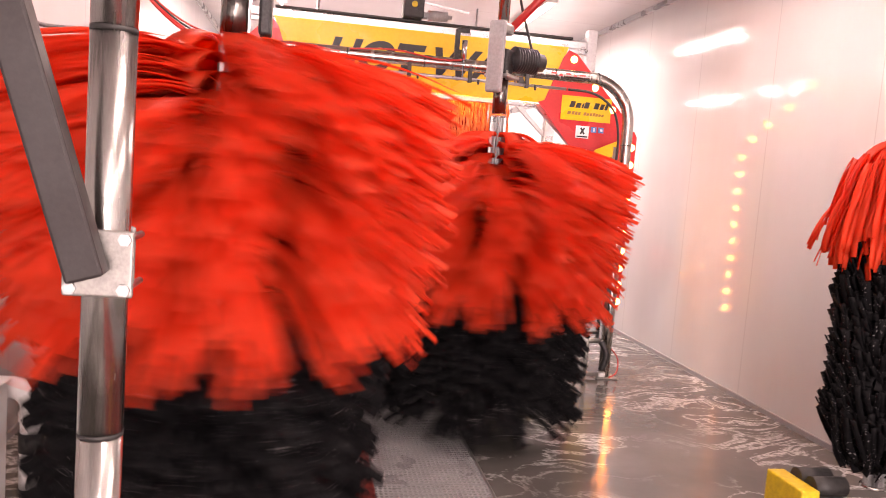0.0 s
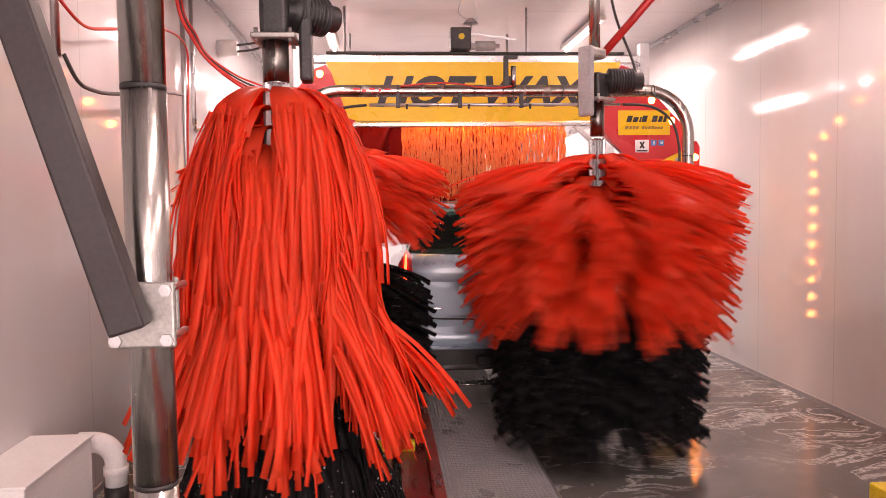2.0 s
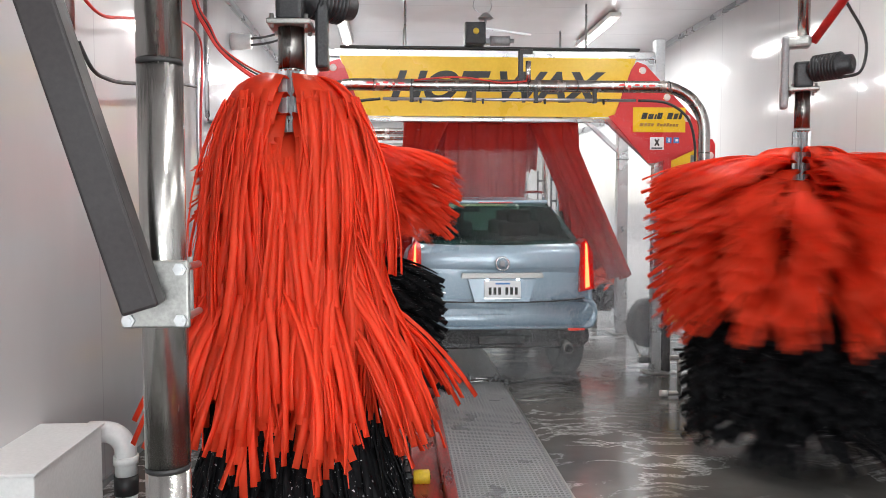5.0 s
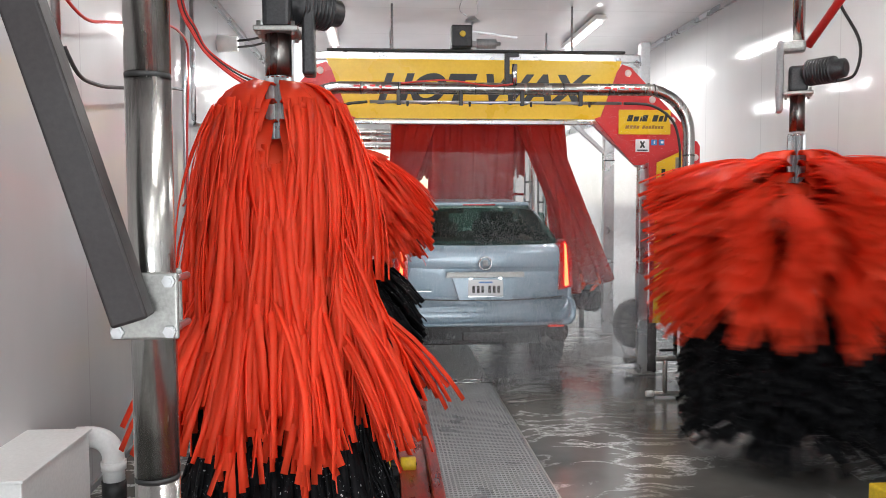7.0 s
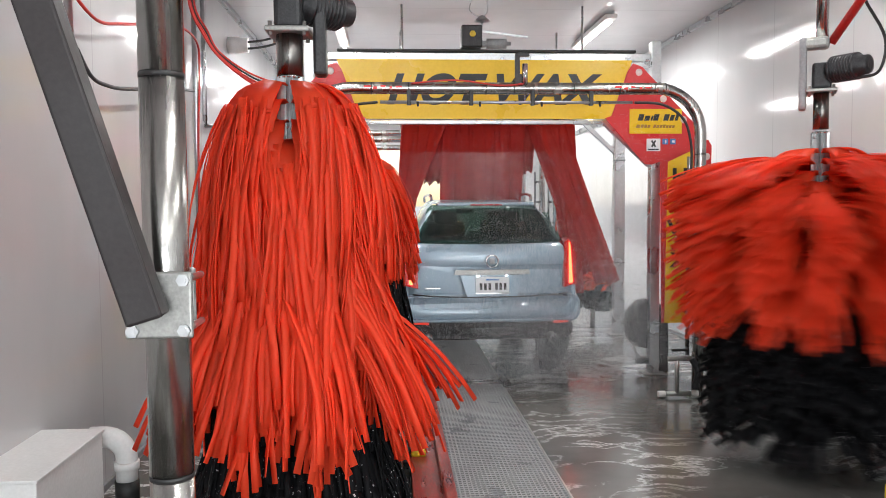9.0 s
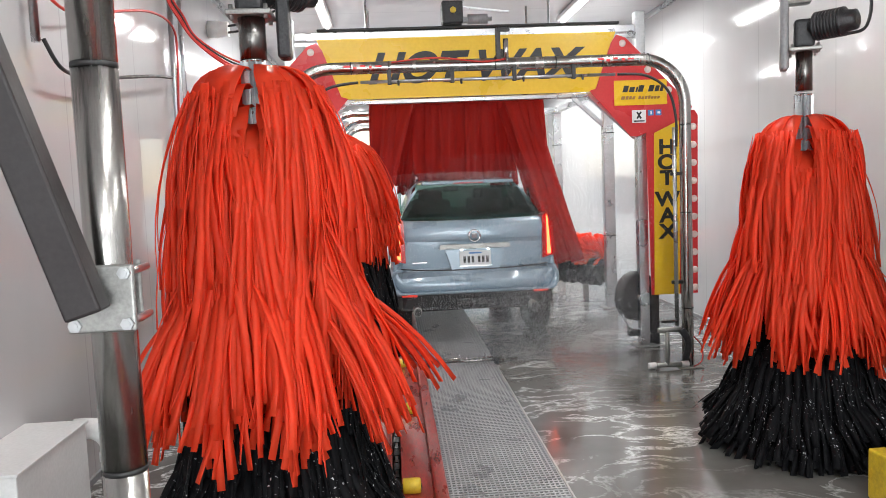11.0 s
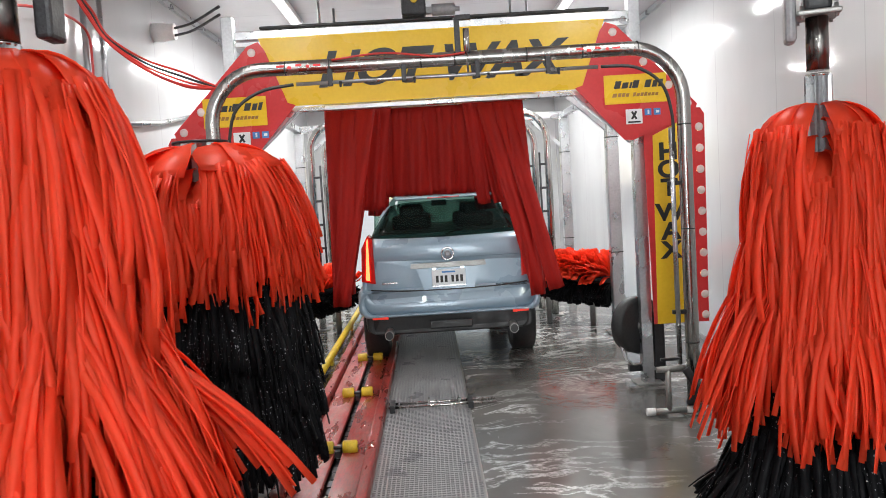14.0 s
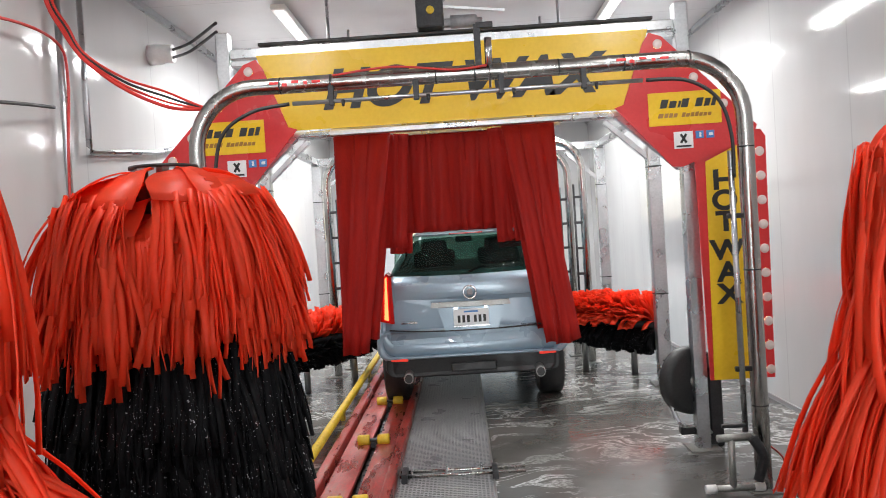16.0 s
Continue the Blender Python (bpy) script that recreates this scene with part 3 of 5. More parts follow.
def brush_drive(x, y, z, motor_out, label, drop=0.0):
    """Shaft, flange, gearbox and motor above a brush."""
    ob = thing("brush_drive", pose(x, y, z - drop), label, "brush drive", "brush drives")
    bm = NEW()
    tube(bm, [(0, 0, 0.08 if drop == 0 else 0.14), (0, 0, 0.305)], 0.045 if drop == 0 else 0.052, 18)
    part("shaft", bm, M["shaft"], ob, "brushed steel shaft")
    bm = NEW()
    bevelled(bm, (0, 0, 0.31), (0.17, 0.17, 0.022), 0.006)
    part("flange", bm, M["galv"], ob)
    for sx in (-1, 1):
        for sy in (-1, 1):
            bm = NEW()
            tube(bm, [(sx * 0.065, sy * 0.065, 0.285), (sx * 0.065, sy * 0.065, 0.34)], 0.009, 6)
            part("bolt", bm, M["galv"], ob)
    bm = NEW()
    bevelled(bm, (0, 0, 0.40), (0.11, 0.11, 0.16), 0.02, seg=3)
    part("gearbox", bm, M["cast"], ob, "black cast gearbox")
    d = Vector(motor_out).normalized()
    c = Vector((0, 0, 0.43))
    pts, rs = [c + d * 0.04, c + d * 0.07], [0.045, 0.045]
    for k in range(9):
        s = 0.075 + 0.018 * k
        pts += [c + d * s, c + d * (s + 0.009), c + d * (s + 0.0095), c + d * (s + 0.0175)]
        rs += [0.080, 0.080, 0.070, 0.070]
    pts += [c + d * 0.245, c + d * 0.29, c + d * 0.30]
    rs += [0.058, 0.055, 0.03]
    bm = NEW()
    tube(bm, pts, rs, 18)
    part("motor", bm, M["cast"], ob, "black finned electric motor")
    return ob


def build_brushes():
    build_brush("left", -1.26, 3.53, 2.15, "tall red strip brush with a black wet foam skirt", RED_LONG, SHEETS, 0.80, 11, 1.08, 0.78, 11, 14, 15, -4.0, -84, 32, gap=-84, black_rest=(-10, -28), crown=-0.03, droop=0.55)
    d = brush_drive(-1.26, 3.53, 2.15, (0.6, 0.5, 0.0), "black gear motor over a steel shaft", 0.165)
    bm = NEW()
    bevelled(bm, (0.115, 0.06, 0.36), (0.05, 0.10, 0.42), 0.012)
    part("side_plate", bm, M["cast"], d, "dark upright mounting plate")
    bm = NEW()
    bevelled(bm, (0, 0, 1.0725), (0.09, 0.09, 1.205), 0.008)
    part("hanger", bm, M["greybox"], d)
    build_brush("right", 1.62, 5.03, 1.98, "tall red strip brush under a swinging arm, black foam skirt", RED_LONG, SHEETS, 0.74, 11, 0.98, 0.76, 11, 14, 40, -6.0, -87, 30, gap=-118, black_rest=(-10, -28), crown=0.06, droop=0.65)
    r1 = brush_drive(1.62, 5.03, 1.97, (0.8, -0.55, 0.0), "black gear motor and grey plate on a swinging arm")
    bm = NEW()
    bevelled(bm, (-0.105, 0.0, 0.42), (0.045, 0.11, 0.44), 0.018)
    part("side_plate", bm, M["greybox"], r1, "grey upright mounting plate")
    bm = NEW()
    bevelled(bm, (-0.04, 0.0, 0.60), (0.16, 0.10, 0.07), 0.02)
    part("yoke", bm, M["galv"], r1)
    bm = NEW()
    tube(bm, [(0.0, 0.02, 0.58), (0.0, 0.02, 1.685)], 0.036, 14)
    part("upper_post", bm, M["steel"], r1)
    bm = NEW()
    tube(bm, [(0.05, 0.0, 0.60), (0.36, -0.25, 1.05), (0.42, -0.30, 1.14)], [0.026, 0.026, 0.018], 12)
    part("arm_strut", bm, M["arm_red"], r1, "red painted strut")
    bm = NEW()
    bevelled(bm, (0.62, -0.12, 1.16), (1.30, 0.14, 0.10), 0.01)
    part("swing_arm", bm, M["galv"], r1, "grey box section swing arm")
    bm = NEW()
    tube(bm, smooth_line([(0.20, -0.14, 0.36), (0.30, -0.10, 0.40), (0.33, -0.02, 0.60), (0.22, 0.02, 0.85), (0.12, 0.02, 1.12)]), 0.009, 8)
    part("cable", bm, M["rubber"], r1, "looped black motor cable")
    BRUSHES["drive"] = r1
    build_brush("far", -1.285, 5.45, 1.97, "short red fringed brush over a tall wet black foam skirt", RED_SHORT, BIG_SHEETS, 0.38, 6, 0.74, 0.72, 10, 14, 70, -7.0, -63, 2, mast=0.505, first=0.01, black_rest=(-3, -74), root_form=BIG_ROOT, hub=0.12, gap=-75)
    build_brush("near", 2.21, 4.02, 2.07, "short red fringed brush over black foam beside the wall", RED_MID, SHEETS, 0.26, 4, 0.34, 1.10, 12, 13, 20, 0.0, -74, 4, mast=0.5, black_rest=(-38, -84))


build_brushes()


# ---- near post ----
def build_near_post():
    p = thing("steel_post", pose(-1.3225, 2.02, 0), "brushed stainless round post with clamped bracket", "post")
    for z0, z1 in ((0.0, 1.058), (1.064, 1.872), (1.878, 2.9), (2.906, TOP)):
        bm = NEW()
        tube(bm, [(0, 0, z0), (0, 0, z1)], 0.0445, 28)
        part("tube", bm, M["steel"], p)
    for z in (1.061, 1.875, 2.903):
        bm = NEW()
        tube(bm, [(0, 0, z - 0.005), (0, 0, z + 0.005)], 0.045, 28)
        part("joint_ring", bm, M["rubber"], p, "thin black joint ring")
    bm = NEW()
    bmesh.ops.create_cone(bm, cap_ends=True, segments=32, radius1=0.11, radius2=0.11, depth=0.014, matrix=pose(0, 0, 0.007))
    part("base_plate", bm, M["galv"], p)
    for y, nm in ((-0.058, "clamp_plate"), (0.058, "clamp_plate")):
        bm = NEW()
        bevelled(bm, (0.0 if y < 0 else -0.012, y, 1.42), (0.132 if y < 0 else 0.11, 0.012, 0.132), 0.006, seg=3)
        part(nm, bm, M["galv"], p, "galvanised square clamp plate")
    for sx in (-1, 1):
        for sz in (-1, 1):
            bm = NEW()
            c = (sx * 0.0495, 0, 1.42 + sz * 0.0495)
            tube(bm, [(c[0], -0.075, c[2]), (c[0], 0.075, c[2])], 0.0075, 10)
            tube(bm, [(c[0], -0.072, c[2]), (c[0], -0.062, c[2])], 0.013, 6)
            part("bolt", bm, M["alu"], p)
    a, b = Vector((-0.002, -0.118, 1.40)), Vector((-0.33, -0.145, 2.49))
    m = (b - a).to_track_quat("Z", "X").to_matrix().to_4x4()
    bm = NEW()
    bevelled(bm, (0, 0, 0), (0.068, 0.075, (b - a).length), 0.006)
    bm.transform(Matrix.Translation((a + b) / 2) @ m)
    part("brace", bm, M["brace"], p, "dark painted square steel brace")


build_near_post()


# ---- spray arch ----
def build_spray_arch():
    a = thing("spray_arch", pose(0, 6.672, 0), "stainless steel spray arch of bent round pipe", "spray arch")
    xl, xr, top, r = -1.545, 1.685, 2.555, 0.36
    line = [(xl, 0, 0.0), (xl, 0, 0.7), (xl, 0, top - r)] + arc((xl + r, 0, top - r), (-1, 0, 0), (0, 0, 1), r, 0, 90, 10)[1:]
    line += arc((xr - r, 0, top - r), (0, 0, 1), (1, 0, 0), r, 0, 90, 10) + [(xr, 0, 0.7), (xr, 0, 0.0)]
    bm = NEW()
    tube(bm, line, 0.048, 22)
    part("pipe", bm, M["steel"], a)
    for x, z in ((xl, 0.5), (xr, 0.5), (xr, 1.3), (xl, 1.3), (xr, 2.02), (xl, 2.02)):
        bm = NEW()
        tube(bm, [(x, 0, z - 0.004), (x, 0, z + 0.004)], 0.0495, 22)
        part("joint_ring", bm, M["rubber"], a)
    for x in (-1.02, -0.72, -0.1, 0.13, 0.62, 1.0, 1.38):
        bm = NEW()
        tube(bm, [(x - 0.004, 0, top), (x + 0.004, 0, top)], 0.0495, 22)
        part("joint_ring", bm, M["rubber"], a)
    for x in (-0.93, 1.10):
        for k, (w, up) in enumerate(((0.055, 0.008), (0.030, -0.004), (0.042, 0.010), (0.022, 0.0), (0.050, 0.004))):
            bm = NEW()
            bevelled(bm, (x - 0.12 + 0.062 * k, -0.047, top + up), (w, 0.006, 0.016 + 0.004 * (k % 2)), 0.0015)
            part("print", bm, M["sign_red"], a, "worn red print on the pipe")
    for x in (xl, xr):
        bm = NEW()
        bevelled(bm, (x, 0, 0.006), (0.2, 0.2, 0.012), 0.004)
        part("foot_plate", bm, M["galv"], a)
    bm = NEW()
    zb = top - 0.115
    tube(bm, [(-0.95, -0.03, zb), (1.10, -0.03, zb)], 0.0125, 10)
    part("spray_bar", bm, M["alu"], a, "thin spray bar with nozzles")
    for x in (-0.72, -0.22, 0.28, 0.76):
        bm = NEW()
        bevelled(bm, (x, -0.028, zb + 0.035), (0.034, 0.03, 0.12), 0.005)
        part("clip", bm, M["cast"], a)
        bm = NEW()
        tube(bm, [(x + 0.07, -0.04, zb), (x + 0.07, -0.05, zb - 0.035)], [0.012, 0.008], 8)
        part("nozzle", bm, M["cast"], a)
    for pts in ([(1.12, -0.03, zb), (1.35, -0.05, zb - 0.02), (1.52, -0.06, zb - 0.14), (1.585, -0.06, zb - 0.35), (1.59, -0.05, zb - 0.6)],
                [(-0.97, -0.03, zb), (-1.2, -0.05, zb - 0.04), (-1.38, -0.06, zb - 0.18), (-1.44, -0.06, zb - 0.5)]):
        bm = NEW()
        tube(bm, smooth_line(pts), 0.011, 8)
        part("hose", bm, M["rubber"], a, "black rubber feed hose")
    for x, s in ((xr - 0.10, 1), (xl + 0.10, -1)):
        bm = NEW()
        tube(bm, [(x, -0.02, 0.35), (x, -0.02, 2.0)], 0.017, 10)
        part("side_bar", bm, M["alu"], a)
        for z in (0.72, 1.62):
            bm = NEW()
            bevelled(bm, (x + 0.04 * s, -0.01, z), (0.15, 0.03, 0.03), 0.006)
            part("clip", bm, M["cast"], a)
    # lift cylinder on the top bar
    bm = NEW()
    tube(bm, [(0.215, -0.04, top - 0.10), (0.215, -0.04, top + 0.03), (0.215, -0.04, top + 0.035), (0.215, -0.04, top + 0.19)], [0.008, 0.008, 0.022, 0.022], 14)
    part("air_cylinder", bm, M["chrome"], a, "small polished air cylinder")
    bm = NEW()
    bevelled(bm, (0.155, -0.03, top + 0.15), (0.038, 0.04, 0.25), 0.004)
    bevelled(bm, (0.20, -0.035, top + 0.265), (0.10, 0.035, 0.035), 0.004)
    part("cylinder_bracket", bm, M["cast"], a)
    bm = NEW()
    tube(bm, smooth_line([(0.20, -0.05, top + 0.03), (0.0, -0.06, top + 0.015), (-0.35, -0.06, top + 0.055), (-0.7, -0.05, top + 0.03)]), 0.007, 8)
    part("air_line", bm, M["hose_red"], a, "thin orange-red air line")
    # valve at the foot
    bm = NEW()
    tube(bm, [(xr - 0.2, -0.06, 0.02), (xr - 0.2, -0.06, 0.34)], 0.02, 10)
    tube(bm, [(xr - 0.28, -0.06, 0.33), (xr - 0.08, -0.06, 0.33)], 0.022, 10)
    tube(bm, [(xr - 0.32, -0.06, 0.035), (xr - 0.06, -0.06, 0.035)], 0.02, 10)
    part("valve_pipe", bm, M["galv"], a)
    bm = NEW()
    bevelled(bm, (xr - 0.18, -0.06, 0.40), (0.14, 0.03, 0.02), 0.005)
    tube(bm, smooth_line([(xr - 0.08, -0.07, 0.33), (xr - 0.03, -0.09, 0.22), (xr - 0.06, -0.08, 0.08)]), 0.03, 10)
    part("valve", bm, M["cast"], a, "black valve and hose bend")
    for dx in (-0.33, -0.05):
        bm = NEW()
        tube(bm, [(xr + dx - 0.03, -0.06, 0.035), (xr + dx + 0.03, -0.06, 0.035)], 0.026, 10)
        part("pipe_cap", bm, M["pvc"], a, "white pipe cap")
    bm = NEW()
    tube(bm, smooth_line([(xr + 0.05, 0.0, 0.25), (xr + 0.16, 0.1, 0.14), (xr + 0.14, 0.05, 0.03), (xr + 0.02, -0.08, 0.015)]), 0.006, 6)
    part("hose_tail", bm, M["hose_red"], a)


build_spray_arch()


# ---- wax arch with signs ----
BULBS = []
BULB_PARTS = {}


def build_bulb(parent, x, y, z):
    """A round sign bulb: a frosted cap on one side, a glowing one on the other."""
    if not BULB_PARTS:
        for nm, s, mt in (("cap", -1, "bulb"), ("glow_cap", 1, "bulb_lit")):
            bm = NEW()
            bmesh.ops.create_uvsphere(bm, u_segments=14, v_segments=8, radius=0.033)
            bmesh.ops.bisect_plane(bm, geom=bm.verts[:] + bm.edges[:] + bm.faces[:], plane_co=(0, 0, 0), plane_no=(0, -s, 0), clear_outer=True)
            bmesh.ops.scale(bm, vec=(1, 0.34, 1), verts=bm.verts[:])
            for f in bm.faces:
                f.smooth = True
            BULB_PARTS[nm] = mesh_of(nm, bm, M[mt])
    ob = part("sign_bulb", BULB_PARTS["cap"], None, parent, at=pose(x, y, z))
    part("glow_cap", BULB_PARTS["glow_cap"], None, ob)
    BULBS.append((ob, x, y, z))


def build_wax_arch():
    y = 7.43
    fr = thing("wax_arch", pose(0, 0, 0), "aluminium wash arch with red and yellow sign boards", "wash arch")
    for x in (-1.60, 1.60):
        bm = NEW()
        bevelled(bm, (x, y + 0.12, 1.56), (0.09, 0.10, 3.12), 0.006)
        part("leg", bm, M["alu"], fr)
        bm = NEW()
        bevelled(bm, (x, y + 0.12, 0.006), (0.22, 0.22, 0.012), 0.004)
        part("foot_plate", bm, M["galv"], fr)
    bm = NEW()
    bevelled(bm, (0, y + 0.12, 2.97), (3.1, 0.08, 0.07), 0.006)
    bevelled(bm, (0, y + 0.12, 2.905), (3.1, 0.05, 0.04), 0.004)
    part("top_beam", bm, M["alu"], fr)
    bm = NEW()
    bevelled(bm, (0.03, y + 0.10, 3.022), (2.75, 0.07, 0.022), 0.006)
    part("cable_tray", bm, M["rubber"], fr, "black cable strip")
    bm = NEW()
    bevelled(bm, (0, y + 0.10, 2.375), (2.3, 0.07, 0.04), 0.005)
    part("lower_beam", bm, M["alu"], fr)
    for s in (-1, 1):
        a, b = Vector((s * 1.12, y + 0.10, 2.38)), Vector((s * 1.55, y + 0.10, 1.98))
        bm = NEW()
        bevelled(bm, (0, 0, 0), (0.055, 0.06, (b - a).length), 0.005)
        bm.transform(Matrix.Translation((a + b) / 2) @ (b - a).to_track_quat("Z", "Y").to_matrix().to_4x4())
        part("corner_brace", bm, M["alu"], fr)
    # main yellow board
    bm = NEW()
    prism(bm, [(-1.345, 2.925), (1.345, 2.925), (1.165, 2.395), (-1.165, 2.395)], y - 0.012, y)
    board = part("name_board", bm, M["sign_yellow"], fr, "yellow board with slanted black capitals")
    lettering("lettering", "HOT WAX", 0.365, M["ink"], board, pose(0.02, y - 0.016, 2.645, 90, 0, 0), 0.002, 0.32, 1.05)
    # red corner boards
    for s in (-1, 1):
        o = [(1.345, 2.895), (1.43, 2.865), (2.04, 2.23), (2.01, 2.15), (1.53, 1.975), (1.46, 1.98), (1.09, 2.40), (1.15, 2.42), (1.30, 2.83)]
        bm = NEW()
        prism(bm, [(s * px, pz) for px, pz in o], y - 0.030, y - 0.014)
        cb = part("corner_board", bm, M["sign_red"], fr, "red corner board with bulbs and stickers")
        x0 = 1.314 if s > 0 else -1.804
        bm = NEW()
        bevelled(bm, (x0 + 0.245, y - 0.033, 2.37), (0.49, 0.004, 0.225), 0.001)
        part("sticker", bm, M["sign_yellow"], cb, "yellow sticker with dark slanted marks")
        rng = random.Random(8)
        for row, zc, hh, mt, ws in ((0, 2.405, 0.058, "ink", (0.05, 0.05, 0.018, 0.05, -0.03, 0.05, 0.04, 0.03)),
                                    (1, 2.325, 0.030, "brown_ink", (0.035, 0.026, 0.026, 0.026, -0.02, 0.024, 0.026, 0.024, 0.024, 0.024, 0.024, 0.024))):
            xx = x0 + (0.075 if row == 0 else 0.06)
            for w in ws:
                w *= 1.2
                if w > 0:
                    bm = NEW()
                    h = hh * rng.choice((1.0, 0.78, 0.9))
                    prism(bm, [(xx, zc - hh / 2), (xx + w * 0.78, zc - hh / 2), (xx + w * 0.78 + h * 0.3, zc - hh / 2 + h), (xx + h * 0.3, zc - hh / 2 + h)], y - 0.0375, y - 0.035)
                    part("mark", bm, M[mt], cb)
                xx += abs(w)
        xs = 1.475 if s > 0 else -1.585
        bm = NEW()
        bevelled(bm, (xs + 0.065, y - 0.033, 2.155), (0.13, 0.004, 0.115), 0.001)
        part("sticker", bm, M["white_ink"], cb, "white sticker with a dark cross mark")
        for r in (32, -32):
            bm = NEW()
            box(bm, (0, 0, 0), (0.016, 0.002, 0.07), pose(0, 0, 0, 0, r, 0))
            bm.transform(pose(xs + 0.065, y - 0.036, 2.165))
            part("mark", bm, M["ink"], cb)
        bm = NEW()
        box(bm, (xs + 0.065, y - 0.036, 2.113), (0.10, 0.002, 0.012))
        part("mark", bm, M["ink"], cb)
        for k in range(2):
            bm = NEW()
            bevelled(bm, (xs + 0.175 + 0.072 * k, y - 0.033, 2.185), (0.054, 0.004, 0.052), 0.002)
            part("sticker", bm, M["blue_ink"], cb, "small square blue sticker")
            bm = NEW()
            bevelled(bm, (xs + 0.178 + 0.072 * k, y - 0.037, 2.185), (0.014 + 0.012 * k, 0.003, 0.032 - 0.012 * k), 0.001)
            part("mark", bm, M["white_ink"], cb)
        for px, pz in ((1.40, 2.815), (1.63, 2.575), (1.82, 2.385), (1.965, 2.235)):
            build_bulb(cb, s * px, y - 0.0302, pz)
        # side board with upright capitals
        bm = NEW()
        prism(bm, [(s * px, pz) for px, pz in ((1.615, 2.02), (1.64, 0.50), (2.08, 0.50), (2.10, 2.15), (2.07, 2.20), (1.93, 2.20))], y - 0.008, y + 0.006)
        sb = part("side_board", bm, M["sign_red"], fr, "tall red side board edged with round bulbs")
        bm = NEW()
        prism(bm, [(s * px, pz) for px, pz in ((1.685, 2.00), (1.665, 0.502), (1.905, 0.502), (1.925, 2.11))], y - 0.014, y - 0.0095)
        yb = part("yellow_panel", bm, M["sign_yellow"], sb, "yellow panel with upright black capitals")
        for k, (ch, z) in enumerate((("H", 1.865), ("O", 1.725), ("T", 1.58), ("W", 1.385), ("A", 1.235), ("X", 1.085))):
            lettering("lettering", ch, 0.185, M["ink"], sb, pose(s * 1.80, y - 0.016, z, 90, 0, 0), 0.0015, 0.0, 1.15)
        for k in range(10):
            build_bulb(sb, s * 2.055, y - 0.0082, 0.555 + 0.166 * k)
    # limit switch box on the beam
    mb = thing("drive_box", pose(-0.13, y + 0.05, 3.035), "black drive box with a yellow button on the beam", "drive unit")
    bm = NEW()
    bevelled(bm, (0, 0, 0.10), (0.19, 0.16, 0.20), 0.015)
    part("body", bm, M["cast"], mb)
    bm = NEW()
    tube(bm, [(0.005, -0.08, 0.115), (0.005, -0.098, 0.115)], [0.028, 0.026], 14)
    part("button", bm, M["yellow_paint"], mb, "round yellow button")
    bm = NEW()
    tube(bm, [(0.14, 0, 0.045), (0.32, 0, 0.045), (0.325, 0, 0.045), (0.36, 0, 0.045)], [0.045, 0.045, 0.02, 0.02], 14)
    bevelled(bm, (0.13, 0, 0.04), (0.10, 0.06, 0.05), 0.006)
    part("gear_motor", bm, M["greybox"], mb)
    bm = NEW()
    box(bm, (0.30, 0.02, 0.135), (0.44, 0.02, 0.018), pose(0, 0, 0, 0, 7, 0))
    part("crank_arm", bm, M["alu"], mb)
    bm = NEW()
    bmesh.ops.create_cone(bm, cap_ends=True, segments=18, radius1=0.075, radius2=0.02, depth=0.05, matrix=pose(0.10, 0, 0.27))
    tube(bm, [(0.10, 0, 0.24), (0.10, 0, 0.20), (0.06, 0, 0.18)], 0.012, 8)
    part("junction_box", bm, M["greybox"], mb)
    for dx in (-0.11, 0.05):
        bm = NEW()
        tube(bm, smooth_line([(0.10, 0, 0.27), (0.10 + dx, 0, 0.34), (0.10 + dx * 0.8, 0, 0.46), (0.10 + dx * 0.4, 0, 0.63)]), 0.005, 6)
        part("cable", bm, M["alu"], mb)


build_wax_arch()

def build_foam():
    f = thing("wax_foam_curtain", pose(0, 7.62, 2.42), "orange-red curtain of falling wax foam strands", "foam curtain")
    rng = random.Random(4)
    for k in range(220):
        x = -0.66 + 1.54 * k / 219 + rng.uniform(-0.008, 0.008)
        y = rng.choice((0.0, 0.03, 0.06))
        n = 16
        ln = rng.uniform(0.68, 0.76)
        bm = NEW()
        tube(bm, [(x + rng.uniform(-0.006, 0.006), y + rng.uniform(-0.01, 0.01), -ln * j / n) for j in range(n + 1)], [rng.choice((0.003, 0.005, 0.007, 0.010)) for j in range(n + 1)], 5)
        part("strand", bm, M["foam"], f)
    return f


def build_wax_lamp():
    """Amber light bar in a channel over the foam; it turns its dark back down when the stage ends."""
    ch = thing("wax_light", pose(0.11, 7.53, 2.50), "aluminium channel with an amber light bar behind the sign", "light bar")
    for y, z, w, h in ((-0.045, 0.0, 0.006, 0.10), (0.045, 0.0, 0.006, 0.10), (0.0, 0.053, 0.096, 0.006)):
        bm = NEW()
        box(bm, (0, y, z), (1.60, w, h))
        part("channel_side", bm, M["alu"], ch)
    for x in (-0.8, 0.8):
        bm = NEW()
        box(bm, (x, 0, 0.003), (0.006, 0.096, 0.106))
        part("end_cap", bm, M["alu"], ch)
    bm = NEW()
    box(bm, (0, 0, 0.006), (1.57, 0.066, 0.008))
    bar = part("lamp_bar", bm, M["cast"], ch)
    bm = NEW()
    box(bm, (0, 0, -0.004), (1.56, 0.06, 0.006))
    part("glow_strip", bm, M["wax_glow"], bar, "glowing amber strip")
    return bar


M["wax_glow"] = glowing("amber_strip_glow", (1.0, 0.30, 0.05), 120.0)
